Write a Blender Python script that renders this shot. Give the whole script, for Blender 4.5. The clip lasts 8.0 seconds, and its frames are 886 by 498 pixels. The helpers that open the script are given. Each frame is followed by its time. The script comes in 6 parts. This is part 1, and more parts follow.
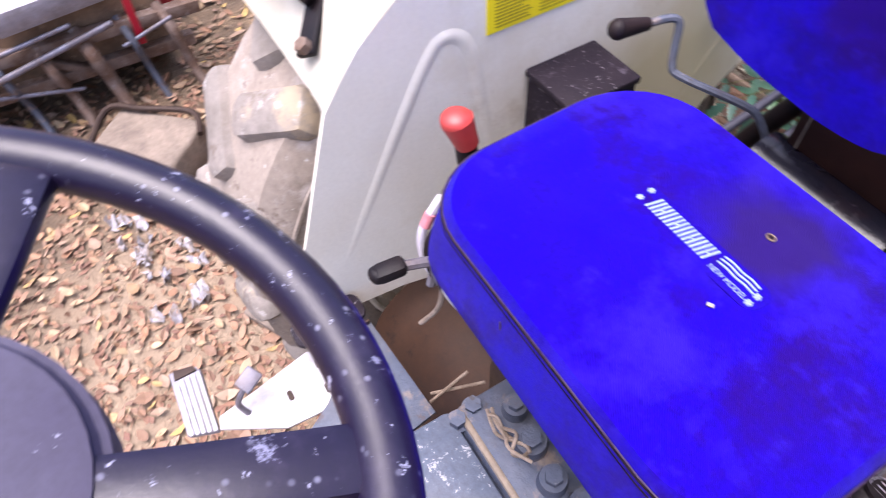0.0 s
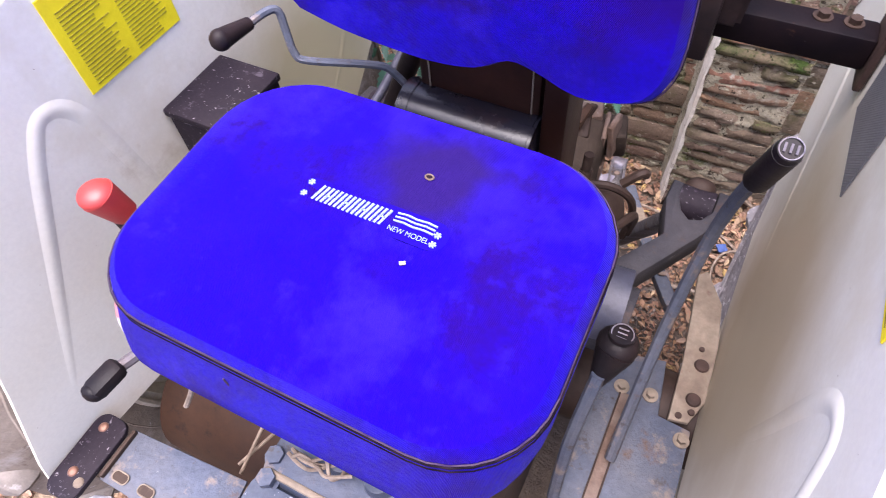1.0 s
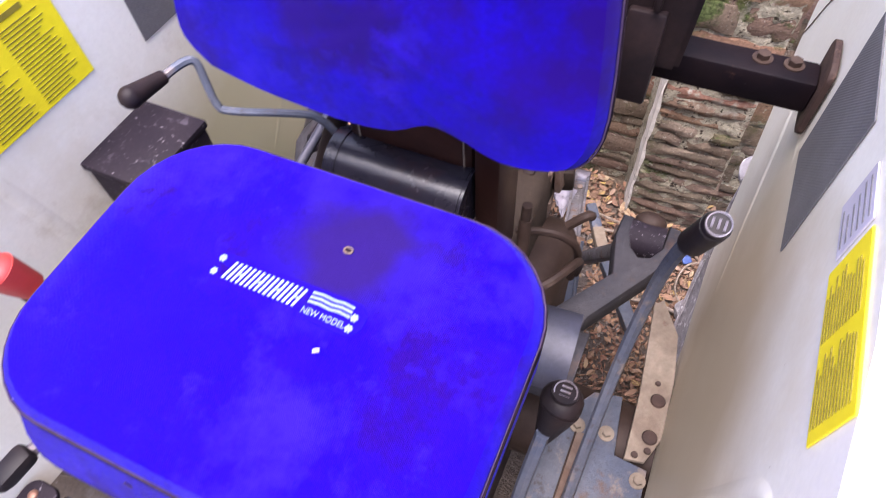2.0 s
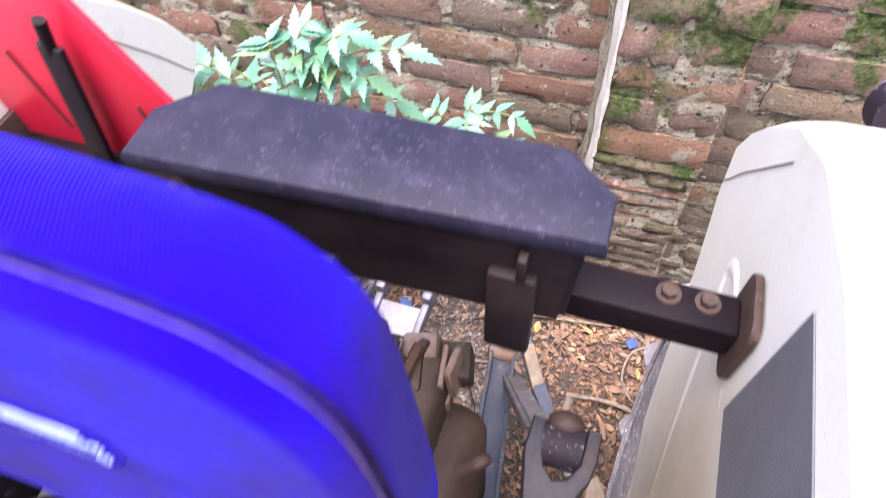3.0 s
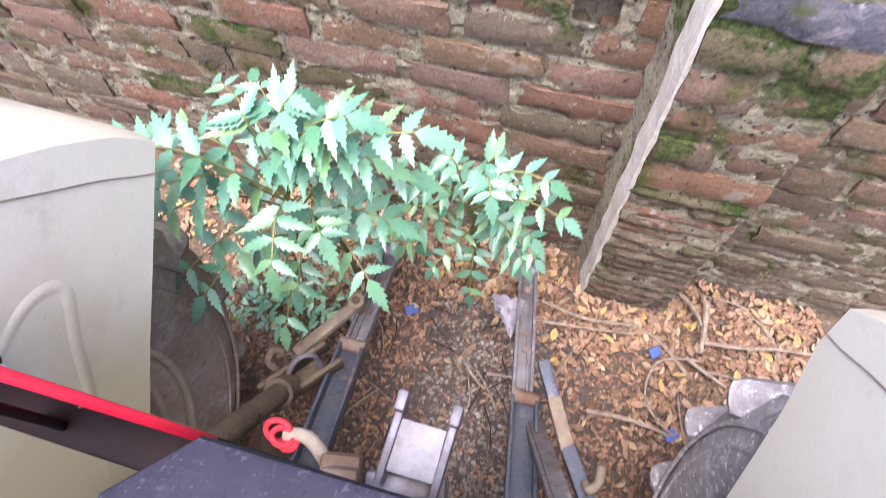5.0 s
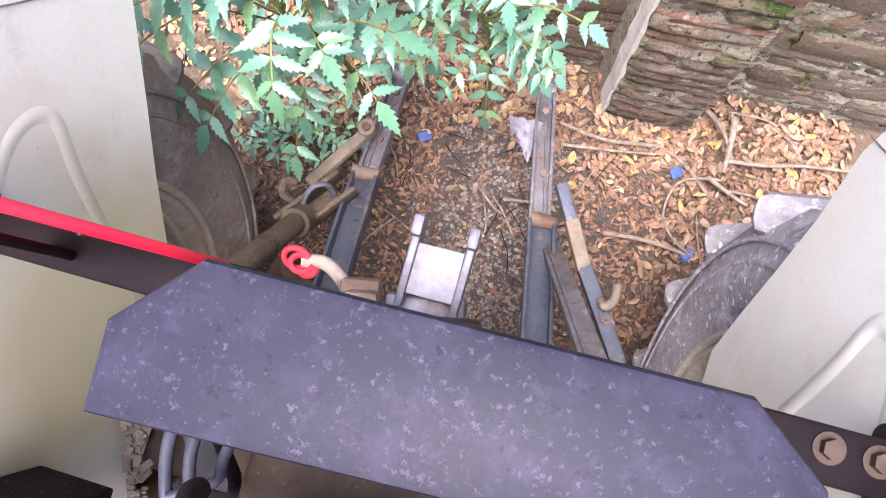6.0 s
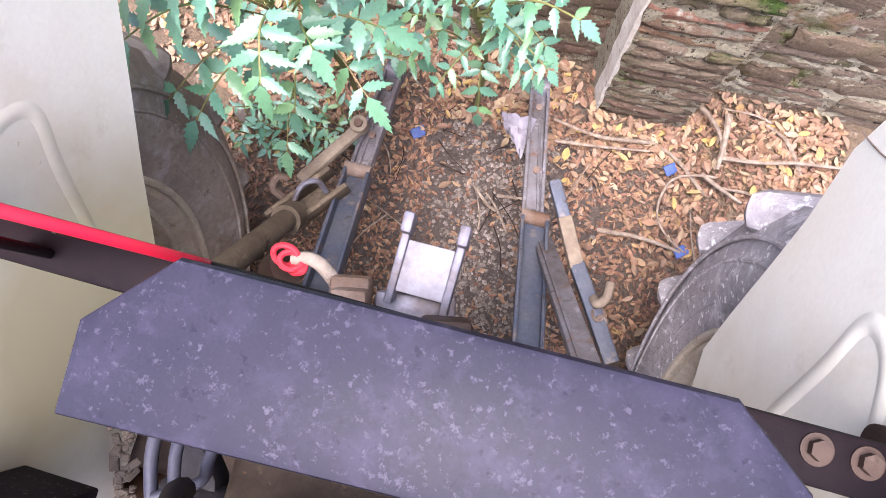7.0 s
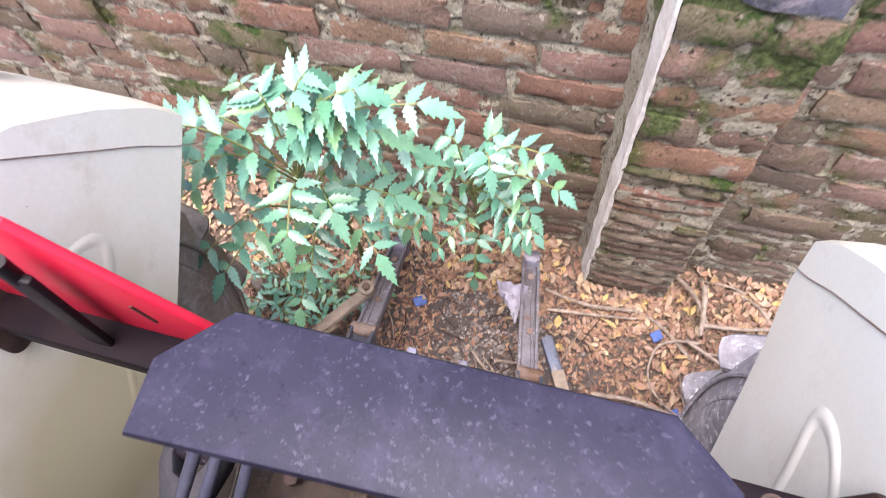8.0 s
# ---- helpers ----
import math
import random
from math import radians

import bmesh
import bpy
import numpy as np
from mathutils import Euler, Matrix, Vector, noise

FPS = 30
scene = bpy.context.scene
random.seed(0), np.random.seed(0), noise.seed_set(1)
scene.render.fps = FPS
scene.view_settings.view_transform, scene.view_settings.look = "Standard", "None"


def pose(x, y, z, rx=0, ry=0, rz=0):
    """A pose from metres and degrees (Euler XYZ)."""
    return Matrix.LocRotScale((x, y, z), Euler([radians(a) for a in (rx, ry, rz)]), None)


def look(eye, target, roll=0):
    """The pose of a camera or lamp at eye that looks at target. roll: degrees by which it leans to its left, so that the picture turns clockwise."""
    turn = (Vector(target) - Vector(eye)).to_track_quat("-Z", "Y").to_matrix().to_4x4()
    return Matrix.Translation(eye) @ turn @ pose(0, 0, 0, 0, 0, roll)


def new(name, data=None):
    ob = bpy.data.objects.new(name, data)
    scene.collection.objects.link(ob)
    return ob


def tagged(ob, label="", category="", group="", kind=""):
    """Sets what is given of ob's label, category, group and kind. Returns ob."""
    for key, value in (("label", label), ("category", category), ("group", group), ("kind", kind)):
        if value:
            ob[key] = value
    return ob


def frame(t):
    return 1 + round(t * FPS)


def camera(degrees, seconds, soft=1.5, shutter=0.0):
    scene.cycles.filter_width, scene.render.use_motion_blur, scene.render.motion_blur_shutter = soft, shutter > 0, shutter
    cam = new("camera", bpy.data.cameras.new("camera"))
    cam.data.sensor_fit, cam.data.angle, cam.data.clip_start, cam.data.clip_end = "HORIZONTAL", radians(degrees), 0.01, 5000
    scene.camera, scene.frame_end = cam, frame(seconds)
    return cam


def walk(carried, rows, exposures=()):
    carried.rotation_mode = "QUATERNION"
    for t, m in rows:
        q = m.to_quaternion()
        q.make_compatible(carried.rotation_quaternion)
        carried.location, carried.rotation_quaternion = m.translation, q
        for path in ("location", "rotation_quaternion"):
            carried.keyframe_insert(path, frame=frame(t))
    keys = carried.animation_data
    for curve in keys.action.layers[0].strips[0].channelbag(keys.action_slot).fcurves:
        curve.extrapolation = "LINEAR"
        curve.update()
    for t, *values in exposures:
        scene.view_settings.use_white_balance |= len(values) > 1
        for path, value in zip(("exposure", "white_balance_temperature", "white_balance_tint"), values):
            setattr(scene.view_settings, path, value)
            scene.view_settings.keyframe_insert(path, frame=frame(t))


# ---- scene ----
cam = camera(70.6, 8.0, soft=0.85, shutter=0.3)
PATH = [
    (0, (-0.054, 0.03, 1.653), (-1.104, 0.58, 0.043), -4.0),
    (0.5, (-0.026, 0.076, 1.657), (-0.867, 0.875, 0.028), -7.4),
    (1, (0.003, 0.111, 1.638), (-0.586, 1.087, -0.005), -5.5),
    (1.2, (-0.004, 0.11, 1.629), (-0.57, 1.085, -0.023), -5.1),
    (2.3, (0.023, 0.29, 1.677), (-0.48, 1.287, 0.017), -4.9),
    (2.4, (0.019, 0.325, 1.688), (-0.473, 1.318, 0.023), -5.2),
    (2.5, (0.014, 0.367, 1.693), (-0.471, 1.369, 0.032), -5.4),
    (2.7, (0.011, 0.443, 1.686), (-0.444, 1.462, 0.025), -5.0),
    (2.9, (0.015, 0.504, 1.657), (-0.426, 1.556, 0.014), -4.0),
    (3, (0.012, 0.552, 1.661), (-0.419, 1.588, 0.006), -5.0),
    (3.1, (0.004, 0.581, 1.669), (-0.414, 1.628, 0.016), -4.6),
    (3.5, (-0.042, 0.675, 1.713), (-0.446, 1.721, 0.057), -4.7),
    (4, (-0.083, 0.791, 1.712), (-0.483, 1.866, 0.074), -4.4),
    (4.5, (-0.106, 0.853, 1.712), (-0.469, 1.809, -0.007), -4.8),
    (5, (-0.151, 0.889, 1.679), (-0.457, 1.632, -0.152), -6.6),
    (5.2, (-0.167, 0.894, 1.666), (-0.433, 1.493, -0.223), -8.2),
    (6.3, (-0.146, 0.886, 1.634), (-0.361, 1.092, -0.343), -31.6),
    (6.5, (-0.142, 0.887, 1.635), (-0.353, 1.096, -0.343), -30.4),
    (7, (-0.147, 0.892, 1.629), (-0.352, 1.117, -0.347), -27.5),
    (7.5, (-0.152, 0.888, 1.627), (-0.427, 1.369, -0.294), -14.9),
    (8, (-0.112, 0.789, 1.706), (-0.463, 1.59, -0.093), -9.0),
]
walk(cam, [(t, look(eye, target, roll)) for t, eye, target, roll in PATH],
     exposures=[(0, 1.20, 6150, 20), (1.2, 1.50, 6150, 20), (2.5, 1.75, 6150, 20), (3.0, 1.95, 6150, 19), (3.5, 1.85, 6150, 18), (4.0, 1.6, 6150, 17), (5, 1.7, 6150, 17), (6.5, 2.05, 6150, 18), (8, 1.75, 6150, 17)])


# ---------------------------------------------------------------- light
world = bpy.data.worlds.new("sky")
scene.world = world
world.use_nodes = True
wn, wl = world.node_tree.nodes, world.node_tree.links
sky = wn.new("ShaderNodeTexSky")
sky.sky_type = "NISHITA"
sky.sun_disc = False
sky.air_density, sky.dust_density, sky.ozone_density = 0.7, 5.0, 1.0
sky.sun_elevation, sky.sun_rotation = radians(79), radians(186)
wl.new(sky.outputs[0], wn["Background"].inputs[0])
wn["Background"].inputs[1].default_value = 0.22
sun_data = bpy.data.lights.new("sun", "SUN")
sun_data.energy, sun_data.angle, sun_data.color = 2.0, radians(46), (1.0, 0.97, 0.93)
sun = new("sun", sun_data)
sun.matrix_world = look((-0.07, -0.65, 3.4), (0, 0, 0))

# ---------------------------------------------------------------- materials


def material(name, base, other=None, rough=0.6, metal=0.0, scale=8.0, fine=60.0, bump=0.15, layers=(), island=None, coat=0.0, per_object=None, deep=0.004, grain=0.5, weave=0.0, spec=0.5, spot=None, specks=(), crust=0.0, moss=0.0, sheen=0.0):
    """Two-scale mottled surface: large stains between base and other, fine grain in colour and relief, then layers of (colour, noise scale, threshold, softness) on top."""
    m = bpy.data.materials.new(name)
    m.use_nodes = True
    nt = m.node_tree
    n, l = nt.nodes, nt.links
    b = n["Principled BSDF"]
    geo = n.new("ShaderNodeNewGeometry")

    def noise_of(size, detail=5.0, rough_=0.6):
        t = n.new("ShaderNodeTexNoise")
        t.inputs["Scale"].default_value, t.inputs["Detail"].default_value, t.inputs["Roughness"].default_value = size, detail, rough_
        l.new(geo.outputs["Position"], t.inputs["Vector"])
        return t.outputs["Fac"]

    def ramp_of(source, stops):
        r = n.new("ShaderNodeValToRGB")
        while len(r.color_ramp.elements) < len(stops):
            r.color_ramp.elements.new(0.5)
        for e, (at, c) in zip(r.color_ramp.elements, stops):
            e.position, e.color = at, (*c, 1)
        l.new(source, r.inputs["Fac"])
        return r.outputs["Color"]

    def mix_of(a, c, factor, blend="MIX"):
        x = n.new("ShaderNodeMix")
        x.data_type, x.blend_type = "RGBA", blend
        for value, socket in ((a, "A"), (c, "B")):
            if isinstance(value, tuple):
                x.inputs[socket].default_value = (*value, 1)
            else:
                l.new(value, x.inputs[socket])
        if isinstance(factor, float):
            x.inputs["Factor"].default_value = factor
        else:
            l.new(factor, x.inputs["Factor"])
        return x.outputs["Result"]

    big, small = noise_of(scale, 6), noise_of(fine, 6, 0.7)
    colour = ramp_of(big, [(0.38, base), (0.64, tuple(other or [c * 0.75 for c in base]))])
    cols = per_object or island
    if cols:
        source = n.new("ShaderNodeObjectInfo").outputs["Random"] if per_object else geo.outputs["Random Per Island"]
        colour = mix_of(colour, ramp_of(source, [(k / (len(cols) - 1), c) for k, c in enumerate(cols)]), 0.65)
    shade = ramp_of(small, [(0.32, (0.5, 0.5, 0.5)), (0.62, (1.0, 1.0, 1.0))])
    colour = mix_of(colour, shade, grain, "MULTIPLY")
    for tint, size, share_, far in specks:
        v = n.new("ShaderNodeTexVoronoi")
        v.inputs["Scale"].default_value = size
        l.new(geo.outputs["Position"], v.inputs["Vector"])
        dot = ramp_of(v.outputs["Distance"], [(far * 0.4, (1.0, 1.0, 1.0)), (far, (0.0, 0.0, 0.0))])
        pick = ramp_of(v.outputs["Color"], [(1.0 - share_, (0.0, 0.0, 0.0)), (1.0, (1.0, 1.0, 1.0))])
        colour = mix_of(colour, tint, mix_of(dot, pick, 1.0, "MULTIPLY"))
    for tint, size, at, soft_ in layers:
        colour = mix_of(colour, tint, ramp_of(noise_of(size, 6, 0.68), [(at, (0.0, 0.0, 0.0)), (at + soft_, (1.0, 1.0, 1.0))]))
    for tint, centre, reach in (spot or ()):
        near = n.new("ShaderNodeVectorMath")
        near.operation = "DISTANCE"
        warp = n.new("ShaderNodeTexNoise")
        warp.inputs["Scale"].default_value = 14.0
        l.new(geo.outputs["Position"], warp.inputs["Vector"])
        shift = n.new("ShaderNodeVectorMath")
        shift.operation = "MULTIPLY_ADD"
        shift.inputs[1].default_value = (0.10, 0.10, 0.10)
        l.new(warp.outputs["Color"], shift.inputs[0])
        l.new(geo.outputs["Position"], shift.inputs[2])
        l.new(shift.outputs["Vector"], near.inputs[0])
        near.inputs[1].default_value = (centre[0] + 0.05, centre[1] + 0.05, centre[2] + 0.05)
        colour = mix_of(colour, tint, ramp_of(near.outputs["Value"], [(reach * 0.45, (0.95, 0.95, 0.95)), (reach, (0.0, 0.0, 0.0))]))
    if moss:
        apart = n.new("ShaderNodeSeparateXYZ")
        l.new(geo.outputs["Position"], apart.inputs[0])

        def add_to(a, c, factor):
            x = n.new("ShaderNodeMath")
            x.operation = "MULTIPLY_ADD"
            l.new(a, x.inputs[0])
            x.inputs[1].default_value = factor
            l.new(c, x.inputs[2])
            return x.outputs[0]

        damp = add_to(apart.outputs["Z"], add_to(apart.outputs["X"], add_to(noise_of(5.5, 6, 0.6), noise_of(38.0, 4, 0.6), 2.6), 0.16), 1.5)
        reach = n.new("ShaderNodeMapRange")
        reach.inputs["From Min"].default_value, reach.inputs["From Max"].default_value = moss, moss + 0.22
        l.new(damp, reach.inputs["Value"])
        tuft = ramp_of(noise_of(85.0, 5, 0.7), [(0.36, (0.042, 0.052, 0.018)), (0.52, (0.095, 0.122, 0.040)), (0.66, (0.17, 0.20, 0.080))])
        colour = mix_of(colour, tuft, reach.outputs["Result"])
    l.new(colour, b.inputs["Base Color"])
    b.inputs["Specular IOR Level"].default_value = spec
    rr = n.new("ShaderNodeMapRange")
    rr.inputs["To Min"].default_value, rr.inputs["To Max"].default_value = max(rough - 0.12, 0.03), min(rough + 0.15, 1)
    l.new(big, rr.inputs["Value"])
    l.new(rr.outputs["Result"], b.inputs["Roughness"])
    b.inputs["Metallic"].default_value = metal
    b.inputs["Coat Weight"].default_value = coat
    b.inputs["Sheen Weight"].default_value = sheen
    height = small
    if weave:
        w = n.new("ShaderNodeTexWave")
        w.inputs["Scale"].default_value = weave
        w.bands_direction = "DIAGONAL"
        l.new(geo.outputs["Position"], w.inputs["Vector"])
        height = w.outputs["Fac"]
    if crust:
        add = n.new("ShaderNodeMath")
        add.operation = "MULTIPLY_ADD"
        l.new(noise_of(crust, 6, 0.75), add.inputs[0])
        add.inputs[1].default_value = 2.2
        l.new(small, add.inputs[2])
        height = add.outputs[0]
    bp = n.new("ShaderNodeBump")
    bp.inputs["Strength"].default_value, bp.inputs["Distance"].default_value = bump, deep
    l.new(height, bp.inputs["Height"])
    l.new(bp.outputs["Normal"], b.inputs["Normal"])
    return m


M = {
    # the two spots: soft-edged browner patches low on the mudguards' inner sides
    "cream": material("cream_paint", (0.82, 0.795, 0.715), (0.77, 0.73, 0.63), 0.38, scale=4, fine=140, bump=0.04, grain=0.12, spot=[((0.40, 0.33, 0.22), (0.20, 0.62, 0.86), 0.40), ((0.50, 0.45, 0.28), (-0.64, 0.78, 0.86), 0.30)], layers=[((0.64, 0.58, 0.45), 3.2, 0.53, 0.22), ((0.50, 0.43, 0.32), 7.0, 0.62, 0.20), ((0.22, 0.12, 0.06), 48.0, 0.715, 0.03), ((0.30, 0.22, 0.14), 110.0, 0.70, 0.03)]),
    "blue": material("blue_fabric", (0.008, 0.0005, 0.32), (0.010, 0.0008, 0.22), 0.9, sheen=0.035, scale=9, fine=150, bump=0.5, grain=0.5, weave=330, deep=0.0008, spec=0.03, spot=[((0.017, 0.006, 0.085), (-0.205, 0.452, 1.19), 0.085)], layers=[((0.012, 0.001, 0.12), 6.0, 0.50, 0.14), ((0.018, 0.006, 0.36), 7.0, 0.54, 0.14), ((0.016, 0.005, 0.26), 26.0, 0.60, 0.14), ((0.24, 0.24, 0.45), 90.0, 0.77, 0.04)]),
    "piping": material("dark_piping", (0.005, 0.002, 0.008), (0.016, 0.009, 0.014), 0.8, scale=60, spec=0.1),
    "hemline": material("pale_stitching", (0.075, 0.050, 0.085), (0.035, 0.020, 0.06), 0.8, scale=60, spec=0.1),
    "patch": material("patch_blue", (0.008, 0.001, 0.24), (0.010, 0.001, 0.20), 0.9, fine=300, spec=0.08),
    "thread": material("white_thread", (0.30, 0.37, 0.56), (0.22, 0.28, 0.55), 0.8, fine=400, bump=0.4),
    "black": material("black_paint", (0.008, 0.006, 0.008), (0.020, 0.012, 0.012), 0.5, scale=12, fine=120, spec=0.18, layers=[((0.035, 0.028, 0.036), 26.0, 0.68, 0.08), ((0.09, 0.05, 0.035), 60.0, 0.68, 0.05)]),
    "box": material("dusty_black_plastic", (0.011, 0.010, 0.021), (0.017, 0.015, 0.028), 0.55, scale=10, fine=420, bump=0.06, deep=0.001, grain=0.35, spec=0.20, specks=[((0.060, 0.056, 0.082), 75.0, 0.06, 0.20), ((0.050, 0.046, 0.068), 150.0, 0.15, 0.24)], layers=[((0.023, 0.020, 0.038), 20.0, 0.52, 0.2), ((0.026, 0.023, 0.042), 60.0, 0.54, 0.2), ((0.060, 0.055, 0.080), 48.0, 0.66, 0.06), ((0.050, 0.046, 0.068), 95.0, 0.63, 0.06), ((0.038, 0.034, 0.054), 170.0, 0.58, 0.08), ((0.008, 0.006, 0.016), 110.0, 0.60, 0.08)]),
    "rustdark": material("dark_rust", (0.055, 0.028, 0.020), (0.035, 0.018, 0.014), 0.7, 0.2, scale=40, bump=0.5, layers=[((0.16, 0.10, 0.075), 60.0, 0.63, 0.08)]),
    "gloss": material("glossy_black_paint", (0.012, 0.012, 0.020), (0.022, 0.018, 0.026), 0.26, scale=7, fine=30, bump=0.12, deep=0.006, grain=0.3, spec=0.5, layers=[((0.03, 0.012, 0.010), 6.0, 0.55, 0.2), ((0.14, 0.11, 0.11), 90.0, 0.73, 0.02)]),
    "column": material("dark_brown_paint", (0.020, 0.007, 0.005), (0.032, 0.011, 0.008), 0.42, scale=7, fine=90, bump=0.10, grain=0.3, spec=0.35, layers=[((0.05, 0.018, 0.012), 6.0, 0.55, 0.2), ((0.16, 0.12, 0.10), 90.0, 0.72, 0.03)]),
    "case": material("scuffed_black_plastic", (0.014, 0.010, 0.016), (0.022, 0.016, 0.022), 0.65, scale=12, fine=200, bump=0.1, spec=0.15, layers=[((0.06, 0.05, 0.065), 40.0, 0.60, 0.08), ((0.2, 0.18, 0.2), 150.0, 0.62, 0.04)]),
    "pale": material("pale_worn_paint", (0.52, 0.50, 0.54), (0.40, 0.375, 0.385), 0.5, 0.1, scale=14, layers=[((0.26, 0.20, 0.17), 30.0, 0.66, 0.08)]),
    "flaked": material("flaked_blue_paint", (0.10, 0.12, 0.17), (0.14, 0.15, 0.19), 0.5, 0.2, scale=10, fine=120, layers=[((0.40, 0.40, 0.43), 45.0, 0.60, 0.05), ((0.45, 0.44, 0.46), 120.0, 0.63, 0.04), ((0.16, 0.10, 0.07), 18.0, 0.64, 0.08)]),
    "oilbrown": material("brown_oily_iron", (0.034, 0.012, 0.004), (0.056, 0.022, 0.008), 0.7, 0.1, scale=7, layers=[((0.055, 0.022, 0.009), 12.0, 0.58, 0.12), ((0.010, 0.004, 0.002), 20.0, 0.58, 0.10)]),
    "barblack": material("worn_black_bar", (0.004, 0.002, 0.004), (0.010, 0.005, 0.006), 0.6, scale=12, fine=120, spec=0.12, layers=[((0.045, 0.022, 0.016), 30.0, 0.64, 0.08), ((0.03, 0.025, 0.03), 70.0, 0.68, 0.06)]),
    "castiron": material("slate_grey_casting", (0.030, 0.029, 0.036), (0.046, 0.042, 0.048), 0.65, 0.1, scale=9, fine=90, bump=0.4, spec=0.25, layers=[((0.06, 0.036, 0.028), 14.0, 0.58, 0.12), ((0.13, 0.12, 0.12), 40.0, 0.66, 0.08)]),
    "pipe": material("slate_pipe", (0.040, 0.042, 0.068), (0.060, 0.060, 0.085), 0.5, 0.1, scale=20, fine=120, layers=[((0.12, 0.10, 0.10), 40.0, 0.64, 0.08)]),
    "castdust": material("dusty_casting", (0.034, 0.023, 0.017), (0.065, 0.046, 0.034), 0.75, 0.1, scale=11, fine=90, bump=0.5, spec=0.25, layers=[((0.16, 0.115, 0.08), 16.0, 0.60, 0.10), ((0.030, 0.018, 0.020), 26.0, 0.60, 0.08), ((0.20, 0.10, 0.045), 34.0, 0.66, 0.06)]),
    "dustrod": material("dusty_brown_forging", (0.085, 0.064, 0.046), (0.15, 0.115, 0.082), 0.75, 0.1, scale=11, fine=90, bump=0.5, spec=0.25, layers=[((0.22, 0.17, 0.125), 16.0, 0.58, 0.10), ((0.045, 0.028, 0.022), 26.0, 0.60, 0.08), ((0.20, 0.10, 0.045), 34.0, 0.66, 0.06)]),
    "mud": material("dried_mud", (0.15, 0.095, 0.06), (0.28, 0.18, 0.11), 0.9, scale=6, fine=60, bump=0.8, deep=0.01, layers=[((0.06, 0.035, 0.025), 10.0, 0.56, 0.1), ((0.36, 0.25, 0.16), 22.0, 0.60, 0.08)]),
    "linksteel": material("worn_link_steel", (0.20, 0.19, 0.215), (0.13, 0.115, 0.115), 0.6, 0.2, scale=14, fine=100, bump=0.5, layers=[((0.30, 0.28, 0.30), 24.0, 0.58, 0.10), ((0.15, 0.085, 0.055), 20.0, 0.58, 0.10), ((0.06, 0.05, 0.05), 36.0, 0.62, 0.08)]),
    "copper": material("coppery_rivet", (0.30, 0.16, 0.11), (0.2, 0.1, 0.07), 0.5, 0.5, scale=60),
    "tanstrip": material("pale_rusty_strip", (0.28, 0.225, 0.17), (0.18, 0.135, 0.10), 0.8, scale=16, bump=0.5, layers=[((0.12, 0.05, 0.03), 18.0, 0.62, 0.1)]),
    "cord": material("white_cord", (0.50, 0.49, 0.48), (0.38, 0.35, 0.34), 0.8, scale=30, fine=200),
    "tape_red": material("pink_tape", (0.60, 0.22, 0.26), None, 0.5),
    "tape_blue": material("blue_tape", (0.12, 0.32, 0.66), None, 0.5),
    "steel": material("blue_grey_steel", (0.075, 0.09, 0.135), (0.11, 0.115, 0.14), 0.55, 0.3, scale=10, fine=90, bump=0.4, layers=[((0.20, 0.16, 0.14), 22.0, 0.56, 0.1), ((0.06, 0.05, 0.05), 34.0, 0.60, 0.08), ((0.10, 0.055, 0.035), 16.0, 0.62, 0.12), ((0.42, 0.40, 0.40), 60.0, 0.70, 0.05)]),
    "rust": material("rusty_steel", (0.13, 0.075, 0.05), (0.24, 0.18, 0.15), 0.75, 0.2, scale=14, fine=90, bump=0.5, layers=[((0.30, 0.26, 0.25), 30.0, 0.60, 0.12)]),
    "bare": material("worn_bare_steel", (0.20, 0.20, 0.26), (0.14, 0.115, 0.12), 0.5, 0.4, scale=18, fine=120, layers=[((0.16, 0.09, 0.06), 30.0, 0.64, 0.1)]),
    "alu": material("pale_plate", (0.30, 0.29, 0.34), (0.23, 0.21, 0.23), 0.55, 0.1, scale=14, layers=[((0.3, 0.24, 0.2), 20.0, 0.66, 0.1)]),
    "dark": material("oily_dark_iron", (0.032, 0.018, 0.014), (0.055, 0.034, 0.025), 0.6, 0.2, scale=10, spec=0.3, layers=[((0.11, 0.08, 0.06), 14.0, 0.62, 0.15)]),
    "red": material("red_plate", (0.46, 0.008, 0.03), (0.36, 0.008, 0.025), 0.35, scale=5, grain=0.15),
    "knob": material("red_knob", (0.42, 0.045, 0.04), None, 0.4, grain=0.2),
    "redcord": material("red_cord", (0.62, 0.03, 0.05), (0.50, 0.02, 0.04), 0.6, scale=60, fine=300, bump=0.3, grain=0.2),
    "rubber": material("dusty_rubber", (0.24, 0.195, 0.16), (0.34, 0.285, 0.24), 0.9, scale=6, fine=70, bump=0.6, layers=[((0.44, 0.40, 0.38), 9.0, 0.54, 0.16), ((0.13, 0.095, 0.075), 24.0, 0.60, 0.1), ((0.44, 0.41, 0.39), 60.0, 0.63, 0.06)]),
    # right tyre: dust and cobweb, with the sunlight on it put into the colour
    "rubberpale": material("cobwebbed_sunlit_rubber", (0.37, 0.345, 0.365), (0.47, 0.435, 0.455), 0.95, scale=9, fine=60, bump=0.9, deep=0.006, spec=0.15, grain=0.6, layers=[((0.58, 0.55, 0.58), 16.0, 0.54, 0.10), ((0.26, 0.225, 0.22), 26.0, 0.60, 0.08), ((0.76, 0.74, 0.77), 55.0, 0.58, 0.05), ((0.28, 0.24, 0.23), 80.0, 0.63, 0.05)]),
